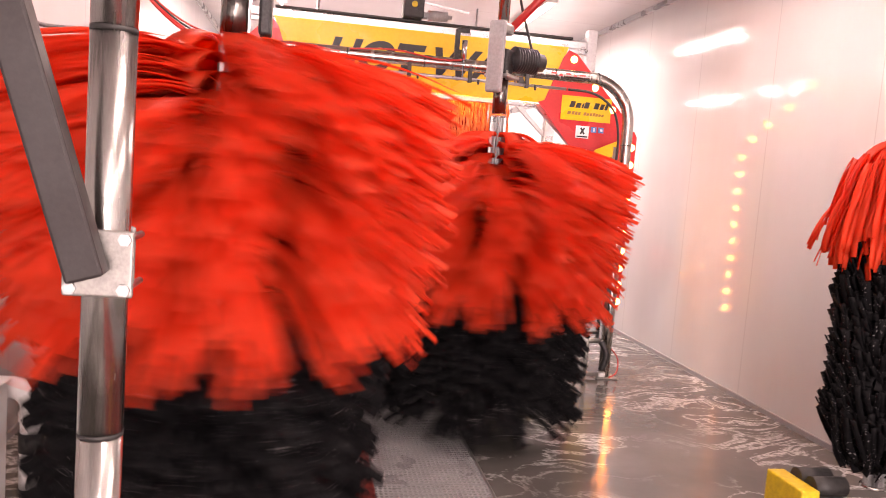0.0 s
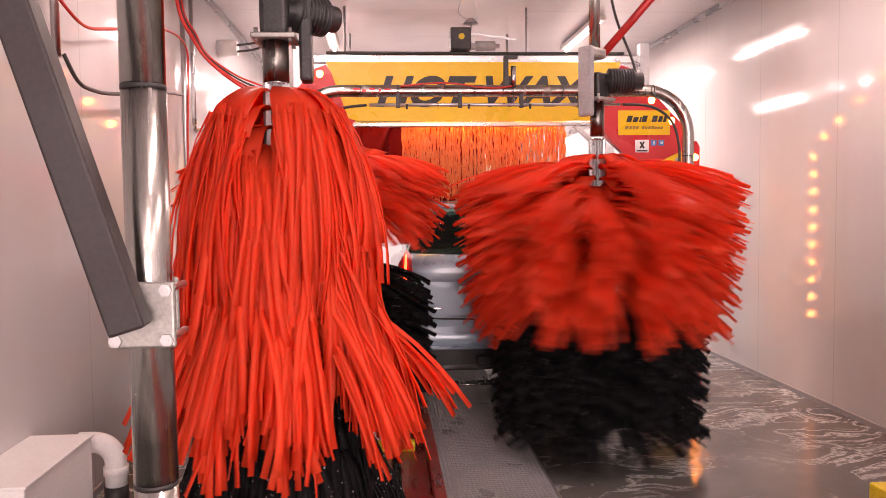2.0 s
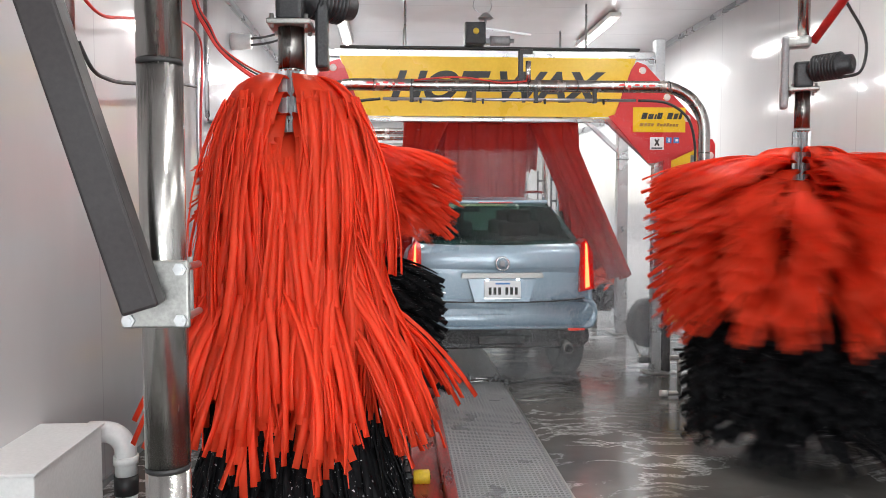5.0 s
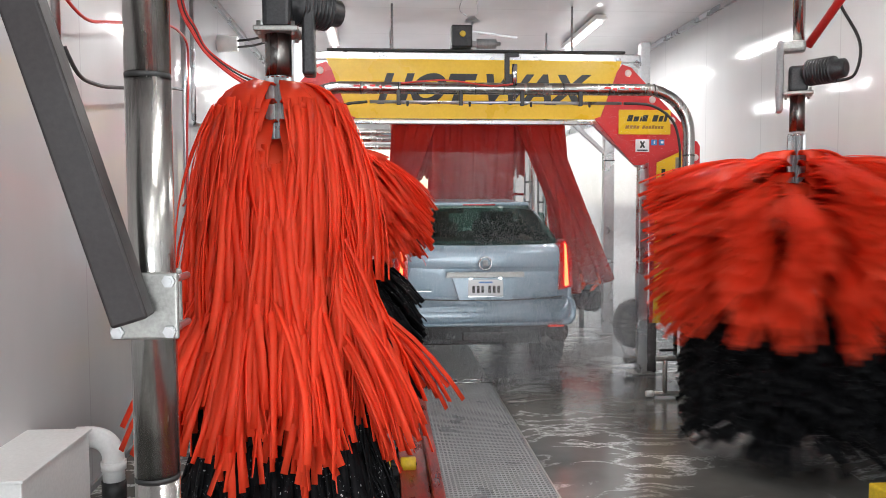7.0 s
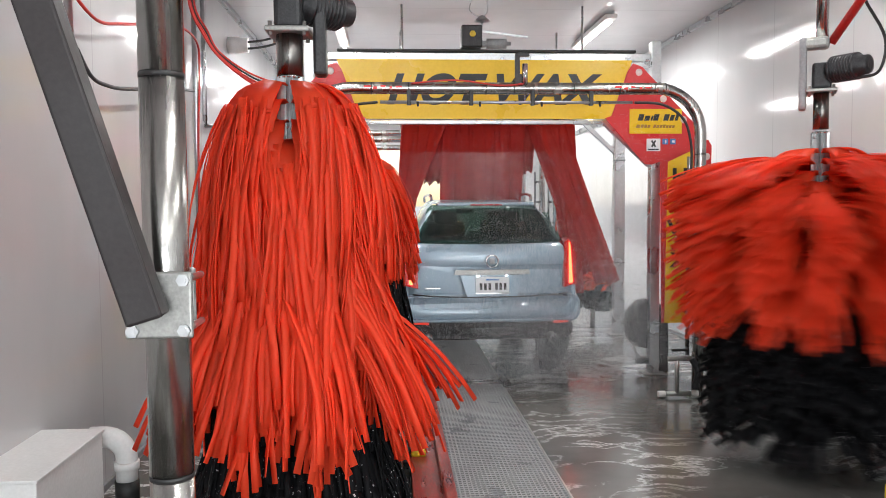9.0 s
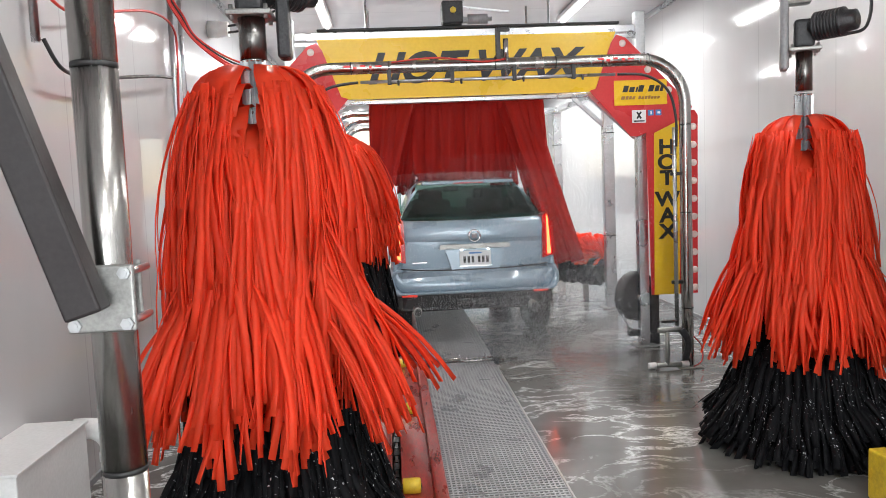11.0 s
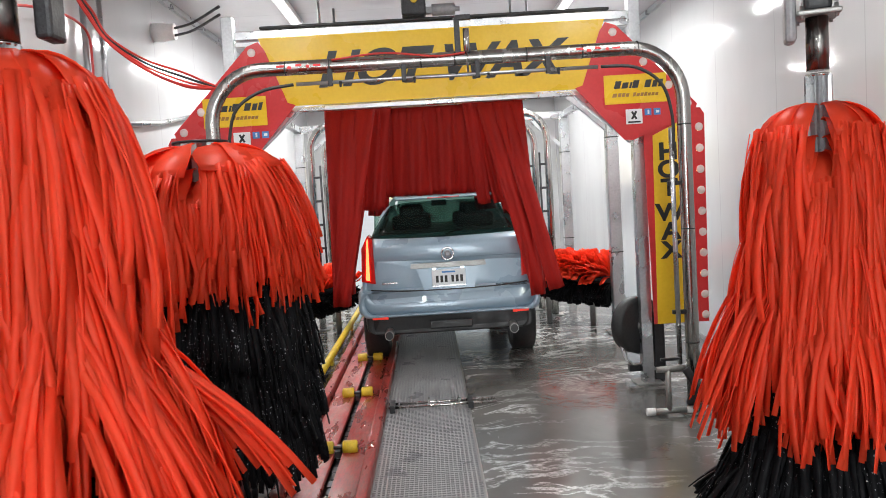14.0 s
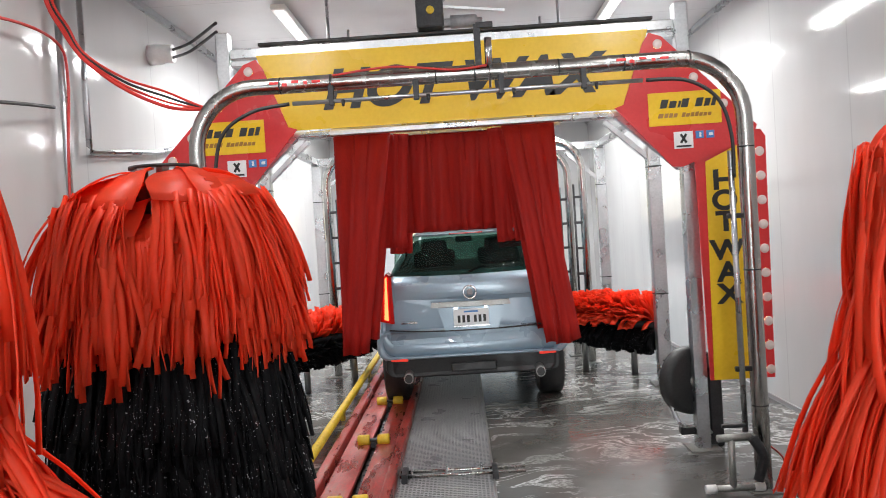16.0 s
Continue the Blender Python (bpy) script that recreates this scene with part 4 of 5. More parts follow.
M["foam"] = grained("orange_wax_foam", (0.95, 0.20, 0.05), (1.0, 0.55, 0.24), (0.2, 0.4), 0.0, 18.0, (1, 1, 1), 0.2, 60, 0.2)
let_through(M["foam"], (1.0, 0.5, 0.25), 0.45)
FOAM = build_foam()
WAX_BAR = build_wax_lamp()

# ---- spray mist ----
MISTS = []


def build_mist():
    """Fine drops that hang round the car after the spray arch, thinner towards the top."""
    rng = np.random.default_rng(8)
    tetra = np.array(((1, 1, 1), (1, -1, -1), (-1, 1, -1), (-1, -1, 1)), float) / math.sqrt(3)
    tri = np.array(((0, 1, 2), (0, 3, 1), (0, 2, 3), (1, 3, 2)))
    for k, (cx, cy, wx, wy, high, count) in enumerate(((0.10, 6.85, 0.80, 0.12, 1.05, 90000), (1.20, 7.20, 0.34, 0.40, 0.75, 105000), (0.55, 7.0, 0.7, 0.25, 0.6, 105000), (0.1, 7.9, 0.65, 0.3, 1.25, 50000))):
        x = rng.normal(cx, wx * 0.6, count)
        y = rng.normal(cy, wy * 0.6, count)
        z = np.abs(rng.normal(0.05, high, count)) + 0.03
        if k == 3:
            z = rng.uniform(1.55, 2.35, count)
        keep = (z < 2.3) & (x > -1.0) & (x < 2.3)
        c = np.stack((x, y, z), 1)[keep]
        r = rng.uniform(0.0010, 0.0019, len(c))
        verts = (c[:, None, :] + tetra[None] * r[:, None, None]).reshape(-1, 3)
        faces = (tri[None] + 4 * np.arange(len(c))[:, None, None]).reshape(-1, 3)
        me = bpy.data.meshes.new("spray_mist")
        me.vertices.add(len(verts))
        me.vertices.foreach_set("co", verts.ravel())
        me.loops.add(faces.size)
        me.loops.foreach_set("vertex_index", faces.ravel().astype(np.int32))
        me.polygons.add(len(faces))
        me.polygons.foreach_set("loop_start", np.arange(0, faces.size, 3, dtype=np.int32))
        me.update(calc_edges=True)
        me.materials.append(M["mist"])
        MISTS.append(tagged(new("spray_mist", me), "white mist of fine water drops round the car", "spray mist", "spray mist", "stuff"))


M["mist"] = grained("water_drops", (0.82, 0.84, 0.86), (0.9, 0.91, 0.92), (0.5, 0.6), 0.0, 20.0, bump=0)
let_through(M["mist"], (0.9, 0.92, 0.94), 0.5)
build_mist()

# ---- cloth curtain ----
CLOTHS = []


def cloth_mesh(seed, width, length):
    rng = random.Random(seed)
    bm = NEW()
    n, m = 12, 6
    ph = rng.uniform(0, 6)
    front, back = [], []
    for i in range(n + 1):
        f = i / n
        for j in range(m + 1):
            u = j / m - 0.5
            fold = 0.022 * math.sin(u * 9 + ph + 1.2 * f) * (0.3 + f)
            w = width * (1 - 0.12 * f + 0.05 * math.sin(f * 4 + ph))
            p = Vector((u * w + 0.03 * f * math.sin(ph), fold + 0.05 * math.sin(f * 2.5 + ph) * f, -f * length))
            front.append(bm.verts.new(p + Vector((0, -0.004, 0))))
            back.append(bm.verts.new(p + Vector((0, 0.004, 0))))
    k = m + 1
    for lay, flip in ((front, 1), (back, -1)):
        for i in range(n):
            for j in range(m):
                q = [lay[i * k + j], lay[i * k + j + 1], lay[(i + 1) * k + j + 1], lay[(i + 1) * k + j]]
                f = bm.faces.new(q[::flip])
                f.smooth = True
    rim = [i * k for i in range(n + 1)] + [n * k + j for j in range(1, m + 1)] + [i * k + m for i in range(n - 1, -1, -1)] + list(range(m - 1, 0, -1))
    for a, b in zip(rim, rim[1:] + rim[:1]):
        bm.faces.new((front[a], front[b], back[b], back[a]))
    return mesh_of("cloth_strip", bm, M["cloth"])


def build_curtain():
    cu = thing("cloth_curtain", pose(0, 8.32, 2.48), "dark red wet cloth curtain hanging from a frame", "cloth curtain")
    for yy in (0.0, 0.45, 0.9, 1.35):
        bm = NEW()
        bevelled(bm, (-0.05, yy, 0.03), (1.9, 0.05, 0.05), 0.004)
        part("rod", bm, M["alu"], cu)
    for x in (-0.98, 0.88):
        bm = NEW()
        bevelled(bm, (x, 0.67, 0.08), (0.05, 1.5, 0.05), 0.004)
        part("carriage_rail", bm, M["alu"], cu)
    for x in (-0.98, 0.88):
        for yy in (0.05, 1.3):
            bm = NEW()
            tube(bm, [(x, yy, 0.1), (x, yy, 1.175)], 0.012, 8)
            part("hanger_rod", bm, M["alu"], cu)
    for x in (-0.84, -0.70, -0.55):
        for r in (0, 1):
            CLOTHS.append((part("cloth_strip", cloth_mesh(len(CLOTHS) + 3, 0.165, 1.82 - 0.06 * r), None, cu), x - 0.06, 0.45 * r, -1, 0))
    for x in (0.44, 0.58, 0.70):
        for r in (0, 1):
            CLOTHS.append((part("cloth_strip", cloth_mesh(len(CLOTHS) + 3, 0.165, 1.82 - 0.06 * r), None, cu), x, 0.45 * r, 1, 0))
    for x, side in ((-0.56, -1), (-0.47, -1), (0.33, 1), (0.42, 1)):
        for r in (1, 2):
            CLOTHS.append((part("cloth_strip", cloth_mesh(len(CLOTHS) + 3, 0.13, 0.92 + 0.06 * r), None, cu), x, 0.45 * r - 0.03, side, 9))
    for k, x in enumerate((-0.44, -0.31, -0.17, -0.03, 0.11, 0.26)):
        for r in (1, 2, 3):
            CLOTHS.append((part("cloth_strip", cloth_mesh(len(CLOTHS) + 3, 0.20, 0.86), None, cu), x, 0.45 * r, 0, k))
    for ob, x, yy, s, k in CLOTHS:
        ob.matrix_basis = pose(x, yy, 0.02)
    return cu


CURTAIN = build_curtain()


# ---- far machinery ----
def build_far():
    first = None
    for n, (x0, x1, yy, top) in enumerate(((-1.56, 1.45, 11.2, 2.62), (-1.46, 1.36, 11.75, 2.58), (-1.50, 1.40, 13.6, 2.60))):
        a = thing("spray_arch", pose(0, yy, 0), "bent stainless spray arch further down the bay", "spray arch", "far spray arches")
        r = 0.34
        bm = NEW()
        tube(bm, [(x0, 0, 0), (x0, 0, top - r)] + arc((x0 + r, 0, top - r), (-1, 0, 0), (0, 0, 1), r, 0, 90, 8)[1:] + arc((x1 - r, 0, top - r), (0, 0, 1), (1, 0, 0), r, 0, 90, 8) + [(x1, 0, 0)], 0.045, 16)
        part("pipe", bm, M["steel"], a)
        for x, s in ((x0 + 0.11, 1), (x1 - 0.11, -1)):
            bm = NEW()
            tube(bm, [(x, -0.02, 0.4), (x, -0.02, 2.1)], 0.014, 8)
            part("side_bar", bm, M["cast"], a)
            for z in (0.75, 1.05, 1.35, 1.65, 1.95):
                bm = NEW()
                bevelled(bm, (x - 0.04 * s, -0.02, z), (0.11, 0.03, 0.03), 0.005)
                part("nozzle", bm, M["cast"], a)
        for x in (x0, x1):
            bm = NEW()
            bevelled(bm, (x, 0, 0.006), (0.2, 0.2, 0.012), 0.004)
            part("foot_plate", bm, M["galv"], a)
    fr = thing("machine_frame", pose(0, 0, 0), "aluminium frame posts and beams carrying the cloth curtain", "frame")
    for x in (-1.92, 1.92):
        for yy in (9.75, 12.6):
            bm = NEW()
            bevelled(bm, (x, yy, 1.32), (0.13, 0.11, 2.64), 0.01)
            part("post", bm, M["alu"], fr)
            bm = NEW()
            bevelled(bm, (x, yy, 0.008), (0.26, 0.24, 0.016), 0.004)
            part("foot_plate", bm, M["galv"], fr)
            for z in (0.9, 2.15):
                bm = NEW()
                bevelled(bm, (x, yy, z), (0.136, 0.116, 0.012), 0.003)
                part("band", bm, M["rubber"], fr)
            a, b = Vector((x, yy, 2.2)), Vector((x * 0.76, yy, 2.62))
            bm = NEW()
            bevelled(bm, (0, 0, 0), (0.05, 0.05, (b - a).length), 0.004)
            bm.transform(Matrix.Translation((a + b) / 2) @ (b - a).to_track_quat("Z", "Y").to_matrix().to_4x4())
            part("brace", bm, M["alu"], fr)
    for yy in (9.75, 12.6):
        bm = NEW()
        bevelled(bm, (0, yy, 2.69), (3.97, 0.10, 0.10), 0.006)
        part("beam", bm, M["alu"], fr)
    for x in (-1.92, 1.92):
        bm = NEW()
        bevelled(bm, (x, 11.17, 2.69), (0.08, 2.75, 0.08), 0.006)
        part("beam", bm, M["alu"], fr)
    # low side brushes
    for s in (-1, 1):
        b = thing("side_brush", pose(s * 1.52, 10.5, 0.60), "low red and black side brush lying along the bay", "side brush", "low side brushes")
        d = Vector((-s * 0.42, 0.32, 0.03))
        turn = math.degrees(math.atan2(d.y, d.x))
        for name, mat, lo, hi, off, ln in (("red_bristle", "red_strip", 5, 175, 0.0, 0.28), ("black_bristle", "black_strip", 185, 355, -0.08, 0.24)):
            rng = random.Random(17 + s)
            bm = NEW()
            for k in range(420):
                f = rng.uniform(-1, 1)
                tmp = NEW()
                strip(tmp, (0.03, 0, 0), ln * rng.uniform(0.85, 1.08) * (1 - 0.22 * max(0, f)), 0.06, 0.006, 0, rng.uniform(-60, -30), rng.uniform(-14, 14), rng.uniform(-40, 40), rng.uniform(-40, 40), 0, 4)
                # each bristle leaves the axis at its own angle round it
                tmp.transform(Matrix.Translation(d * f + Vector((0, 0, off))) @ pose(0, 0, 0, 0, 0, turn) @ Matrix.Rotation(radians(rng.uniform(lo, hi)), 4, "X") @ pose(0, 0, 0, 0, 0, 90))
                me = bpy.data.meshes.new("bristle")
                tmp.to_mesh(me)
                tmp.free()
                bm.from_mesh(me)
                bpy.data.meshes.remove(me)
            tagged(part(name, bm, M[mat], b, "red foam bristles" if mat == "red_strip" else "black wet bristles"), kind="stuff")
        bm = NEW()
        tube(bm, [-d * 1.05 + Vector((0, 0, -0.04)), d * 1.02 + Vector((0, 0, -0.04))], 0.05, 14)
        part("axle", bm, M["cast"], b)
        for e in (-0.55, 0.55):
            bm = NEW()
            tube(bm, [d * e + Vector((0, 0, -0.08)), (d.x * e, d.y * e, -0.60)], 0.035, 12)
            part("stand", bm, M["galv"], b)
    w = thing("wheel_blaster", pose(1.55, 7.62, 0), "round black wheel scrubber on a low stand", "wheel scrubber")
    bm = NEW()
    m = pose(0, 0, 0.47, 0, 0, 28)
    tube(bm, [m @ Vector((0, -0.05, 0)), m @ Vector((0, -0.045, 0)), m @ Vector((0, 0.05, 0)), m @ Vector((0, 0.07, 0))], [0.20, 0.235, 0.235, 0.20], 32)
    part("disc", bm, M["rubber"], w, "round black scrubbing disc")
    bm = NEW()
    tube(bm, [m @ Vector((0, -0.07, 0)), m @ Vector((0, -0.04, 0))], [0.02, 0.05], 14)
    box(bm, m @ Vector((0.04, -0.056, 0.06)), (0.008, 0.01, 0.2), m.to_3x3().to_4x4() @ pose(0, 0, 0, 0, -40, 0))
    part("hub", bm, M["galv"], w)
    bm = NEW()
    bevelled(bm, (0.17, 0.0, 0.28), (0.09, 0.09, 0.56), 0.01)
    bevelled(bm, (0.06, 0.06, 0.10), (0.26, 0.07, 0.06), 0.01)
    part("stand", bm, M["cast"], w)
    bm = NEW()
    tube(bm, smooth_line([(-0.16, -0.05, 0.35), (-0.10, -0.09, 0.18), (0.05, -0.09, 0.16), (0.12, -0.05, 0.10)]), 0.012, 8)
    part("guard_bar", bm, M["alu"], w)


build_far()


# ---- car ----
def loft(bm, rings, close=True):
    vs = [[bm.verts.new(p) for p in ring] for ring in rings]
    n = len(vs[0])
    for a, b in zip(vs, vs[1:]):
        for k in range(n if close else n - 1):
            f = bm.faces.new((a[k], a[(k + 1) % n], b[(k + 1) % n], b[k]))
            f.smooth = True
    if close:
        bm.faces.new(vs[0][::-1])
        bm.faces.new(vs[-1])


def section(y, w, z0, z1, r, bow=0.0, n=6, top=1.0):
    """A rounded cross-section of the car at y; bow pushes its middle back."""
    pts = []
    for cx, cz, a0 in ((w - r, z1 - r, 0), (-w + r, z1 - r, 90), (-w + r, z0 + r, 180), (w - r, z0 + r, 270)):
        for k in range(n):
            a = radians(a0 + 90 * k / (n - 1))
            x, z = cx + r * math.cos(a), cz + r * math.sin(a)
            x *= 1 - (1 - top) * max(0.0, (z - z0) / (z1 - z0))
            pts.append(Vector((x, y - bow * (1 - (x / w) ** 2), z)))
    return pts


def build_car():
    car = thing("car", pose(0.035, 5.62, 0), "pale blue wet SUV with lit red tail lamps", "car")
    bm = NEW()
    loft(bm, [section(0.14, 0.84, 0.66, 1.06, 0.12, 0.09), section(0.105, 0.885, 0.60, 1.18, 0.14, 0.10, top=0.96), section(0.16, 0.915, 0.56, 1.245, 0.16, 0.09, top=0.93),
              section(0.34, 0.945, 0.50, 1.275, 0.16, 0.04, top=0.90), section(0.7, 0.955, 0.42, 1.265, 0.15, top=0.90), section(1.6, 0.955, 0.34, 1.20, 0.13, top=0.93),
              section(3.2, 0.955, 0.34, 1.12, 0.14, top=0.95), section(4.2, 0.92, 0.36, 1.03, 0.16, top=0.93), section(4.62, 0.80, 0.42, 0.92, 0.16), section(4.72, 0.62, 0.5, 0.82, 0.14)])
    part("body", bm, M["paint"], car)
    bm = NEW()
    loft(bm, [section(0.30, 0.83, 1.16, 1.29, 0.05, 0.06, top=0.92), section(0.44, 0.83, 1.16, 1.43, 0.09, 0.07, top=0.84), section(0.60, 0.83, 1.16, 1.575, 0.13, 0.07, top=0.77), section(0.80, 0.83, 1.16, 1.640, 0.15, 0.05, top=0.73),
              section(1.6, 0.84, 1.15, 1.675, 0.14, top=0.73), section(2.5, 0.83, 1.12, 1.63, 0.13, top=0.73), section(3.0, 0.80, 1.1, 1.45, 0.11, top=0.76), section(3.55, 0.76, 1.05, 1.14, 0.03, top=0.9)])
    # openings for the rear window and the windscreen
    bm.normal_update()
    holes = []
    for f in bm.faces:
        c = f.calc_center_median()
        if abs(c.x) < 0.62 and c.z > 1.19 and abs(f.normal.z) > 0.25 and (0.28 < c.y < 0.72 or 2.55 < c.y < 3.6):
            holes.append(f)
    bmesh.ops.delete(bm, geom=holes, context="FACES")
    part("roof", bm, M["paint"], car)
    bm = NEW()
    prism(bm, [(-0.70, 3.42), (0.70, 3.42), (0.57, 2.56), (-0.57, 2.56)], 0.0, 0.006)
    bm.transform(Matrix(((1, 0, 0, 0), (0, 0, 1, 0), (0, 1, 0, 0), (0, 0, 0, 1))))
    for v in bm.verts:
        v.co.z = 1.615 - (v.co.y - 2.56) * 0.50 + v.co.z
    part("windscreen", bm, M["windscreen"], car)
    bm = NEW()
    bevelled(bm, (0, 1.75, 1.272), (1.50, 2.7, 0.03), 0.01)
    part("interior", bm, M["car_black"], car, "dark cabin interior")
    for sx in (-0.37, 0.37):
        for yy in (1.25, 2.05):
            bm = NEW()
            bevelled(bm, (sx, yy, 1.36), (0.46, 0.12, 0.17), 0.05, seg=3)
            bevelled(bm, (sx, yy - 0.01, 1.475), (0.27, 0.10, 0.15), 0.045, seg=3)
            part("seat", bm, M["car_black"], car, "dark car seat with a headrest")
    bm = NEW()
    bevelled(bm, (-0.02, 2.5, 1.545), (0.22, 0.03, 0.07), 0.02)
    part("inside_mirror", bm, M["car_black"], car)
    # rear window: dark glass, lower edge bowed down in the middle
    bm = NEW()
    rows = []
    for k in range(11):
        f = k / 10
        w = 0.775 - 0.20 * f ** 1.3
        row = []
        for j in range(13):
            u = j / 6 - 1
            z = 1.275 + 0.31 * f - 0.055 * (1 - u * u) * (1 - f) - 0.03 * u ** 6 * f
            y = 0.225 + (z - 1.2) * 0.88 - 0.075 * (1 - u * u)
            row.append(Vector((w * u, y - 0.035, z)))
        rows.append(row)
    loft(bm, rows, False)
    g = bmesh.ops.extrude_face_region(bm, geom=bm.faces[:])
    bmesh.ops.translate(bm, vec=(0, 0.012, -0.004), verts=[v for v in g["geom"] if isinstance(v, bmesh.types.BMVert)])
    part("rear_window", bm, M["glass"], car, "dark wet rear window")
    bm = NEW()
    tube(bm, [(0.0, 0.235, 1.268), (0.10, 0.262, 1.30), (0.32, 0.315, 1.33)], [0.012, 0.009, 0.006], 8)
    part("rear_wiper", bm, M["car_black"], car)
    for s in (-1, 1):
        bm = NEW()
        prism(bm, [(0.35, 1.24), (3.0, 1.18), (2.6, 1.50), (0.62, 1.54)], -0.008, 0.008)
        bm.transform(Matrix.Translation((s * 0.765, 0.25, 0)) @ pose(0, 0, 0, 0, 0, 90))
        part("side_window", bm, M["glass"], car)
    bm = NEW()
    bevelled(bm, (0, 0.555, 1.622), (1.04, 0.20, 0.035), 0.014, seg=3)
    part("spoiler", bm, M["paint"], car)
    bm = NEW()
    bevelled(bm, (0, 0.452, 1.615), (0.34, 0.02, 0.014), 0.004)
    part("high_brake_lamp", bm, M["tail_red"], car)
    for s in (-1, 1):
        bm = NEW()
        tube(bm, smooth_line([(s * 0.56, 0.85, 1.66), (s * 0.565, 1.0, 1.715), (s * 0.57, 2.2, 1.725), (s * 0.56, 2.5, 1.66)]), 0.016, 8)
        part("roof_rail", bm, M["chrome"], car)
    # bumper and underside
    bm = NEW()
    loft(bm, [section(0.15, 0.86, 0.545, 0.795, 0.10, 0.12), section(0.07, 0.90, 0.56, 0.775, 0.10, 0.14), section(0.13, 0.935, 0.535, 0.79, 0.10, 0.13), section(0.34, 0.96, 0.51, 0.80, 0.08, 0.06), section(0.62, 0.962, 0.49, 0.80, 0.06, 0.0)])
    part("bumper", bm, M["paint"], car)
    bm = NEW()
    loft(bm, [section(0.20, 0.80, 0.36, 0.56, 0.08, 0.08), section(0.15, 0.86, 0.38, 0.57, 0.09, 0.11), section(0.7, 0.93, 0.30, 0.54, 0.06, 0.02)])
    part("lower_bumper", bm, M["car_black"], car, "black plastic lower bumper")
    bm = NEW()
    bevelled(bm, (0, 0.045, 0.455), (0.44, 0.03, 0.075), 0.012)
    part("tow_cover", bm, M["car_black"], car)
    for s in (-1, 1):
        bm = NEW()
        tube(bm, [(s * 0.64, 0.05, 0.375), (s * 0.64, 0.3, 0.39)], 0.046, 16)
        part("exhaust_tip", bm, M["galv"], car)
        # black disc on the closed pipe end stands in for shade inside it
        bm = NEW()
        tube(bm, [(s * 0.64, 0.046, 0.375), (s * 0.64, 0.049, 0.375)], 0.038, 16)
        part("exhaust_bore", bm, M["rubber"], car)
        # no lamp here: a weak glow stands in for the light it returns
        bm = NEW()
        bevelled(bm, (s * 0.72, 0.085, 0.535), (0.17, 0.02, 0.022), 0.006, pose(0, 0, 0, 0, 0, s * 12))
        part("reflector", bm, M["reflector"], car, "slim red rear reflector with an added faint glow")
        bm = NEW()
        prism(bm, [(s * 0.745, 0.855), (s * 0.885, 0.885), (s * 0.868, 1.19), (s * 0.80, 1.305), (s * 0.752, 1.265)], 0.075, 0.34)
        lamp = part("tail_lamp", bm, M["tail_red"], car, "tall red tail lamp, lit")
        bm = NEW()
        prism(bm, [(s * 0.80, 0.89), (s * 0.840, 0.90), (s * 0.812, 1.26), (s * 0.796, 1.275)], 0.066, 0.073)
        part("light_bar", bm, M["tail_lit"], lamp, "glowing upright light bar")
    bm = NEW()
    prism(bm, [(-0.335, 1.028), (0.335, 1.028), (0.345, 0.985), (-0.345, 0.985)], -0.012, 0.03)
    part("chrome_strip", bm, M["galv"], car, "chrome strip over the number plate")
    bm = NEW()
    prism(bm, [(-0.29, 0.98), (0.29, 0.98), (0.23, 0.785), (-0.23, 0.785)], 0.002, 0.06)
    part("plate_recess", bm, M["paint"], car)
    bm = NEW()
    bevelled(bm, (0, -0.006, 0.885), (0.305, 0.012, 0.155), 0.004)
    plate = part("number_plate", bm, M["plate"], car, "white number plate with dark bars")
    for k, x in enumerate((-0.105, -0.065, -0.025, 0.035, 0.075, 0.115)):
        bm = NEW()
        bevelled(bm, (x, -0.0135, 0.878), (0.024, 0.003, 0.062), 0.001)
        part("bar", bm, M["ink"], plate)
    bm = NEW()
    box(bm, (0, -0.0135, 0.94), (0.12, 0.003, 0.014))
    part("bar", bm, M["blue_ink"], plate)
    bm = NEW()
    bevelled(bm, (0, -0.012, 0.816), (0.31, 0.008, 0.014), 0.002)
    part("frame", bm, M["chrome"], plate)
    for s in (-1, 1):
        bm = NEW()
        bevelled(bm, (s * 0.13, -0.003, 0.974), (0.028, 0.012, 0.008), 0.003)
        part("plate_lamp", bm, M["tube_glow"], car)
    bm = NEW()
    tube(bm, [Vector((0.054 * math.cos(a), 0.0, 1.105 + 0.054 * math.sin(a))) for a in (2 * math.pi * k / 24 for k in range(25))], 0.008, 8, False)
    part("emblem_ring", bm, M["chrome"], car, "round chrome emblem")
    bm = NEW()
    bevelled(bm, (0, 0.006, 1.105), (0.05, 0.02, 0.055), 0.01)
    part("emblem", bm, M["greybox"], car)
    bm = NEW()
    bevelled(bm, (-0.60, 0.05, 0.86), (0.16, 0.01, 0.016), 0.003)
    part("badge", bm, M["chrome"], car)
    bm = NEW()
    tube(bm, smooth_line([(-0.80, 0.10, 0.80), (-0.5, 0.03, 0.785), (0, 0.0, 0.78), (0.5, 0.03, 0.785), (0.80, 0.10, 0.80)]), 0.007, 6)
    part("tailgate_gap", bm, M["car_black"], car)
    for yy in (0.98, 3.78):
        for s in (-1, 1):
            wh = part("wheel", wheel_tyre(), M["rubber"], car, "", pose(s * 0.74, yy, 0.365))
            bm = NEW()
            tube(bm, [(s * 0.115, 0, 0), (s * 0.125, 0, 0)], [0.24, 0.22], 24)
            part("rim", bm, M["alu"], wh)
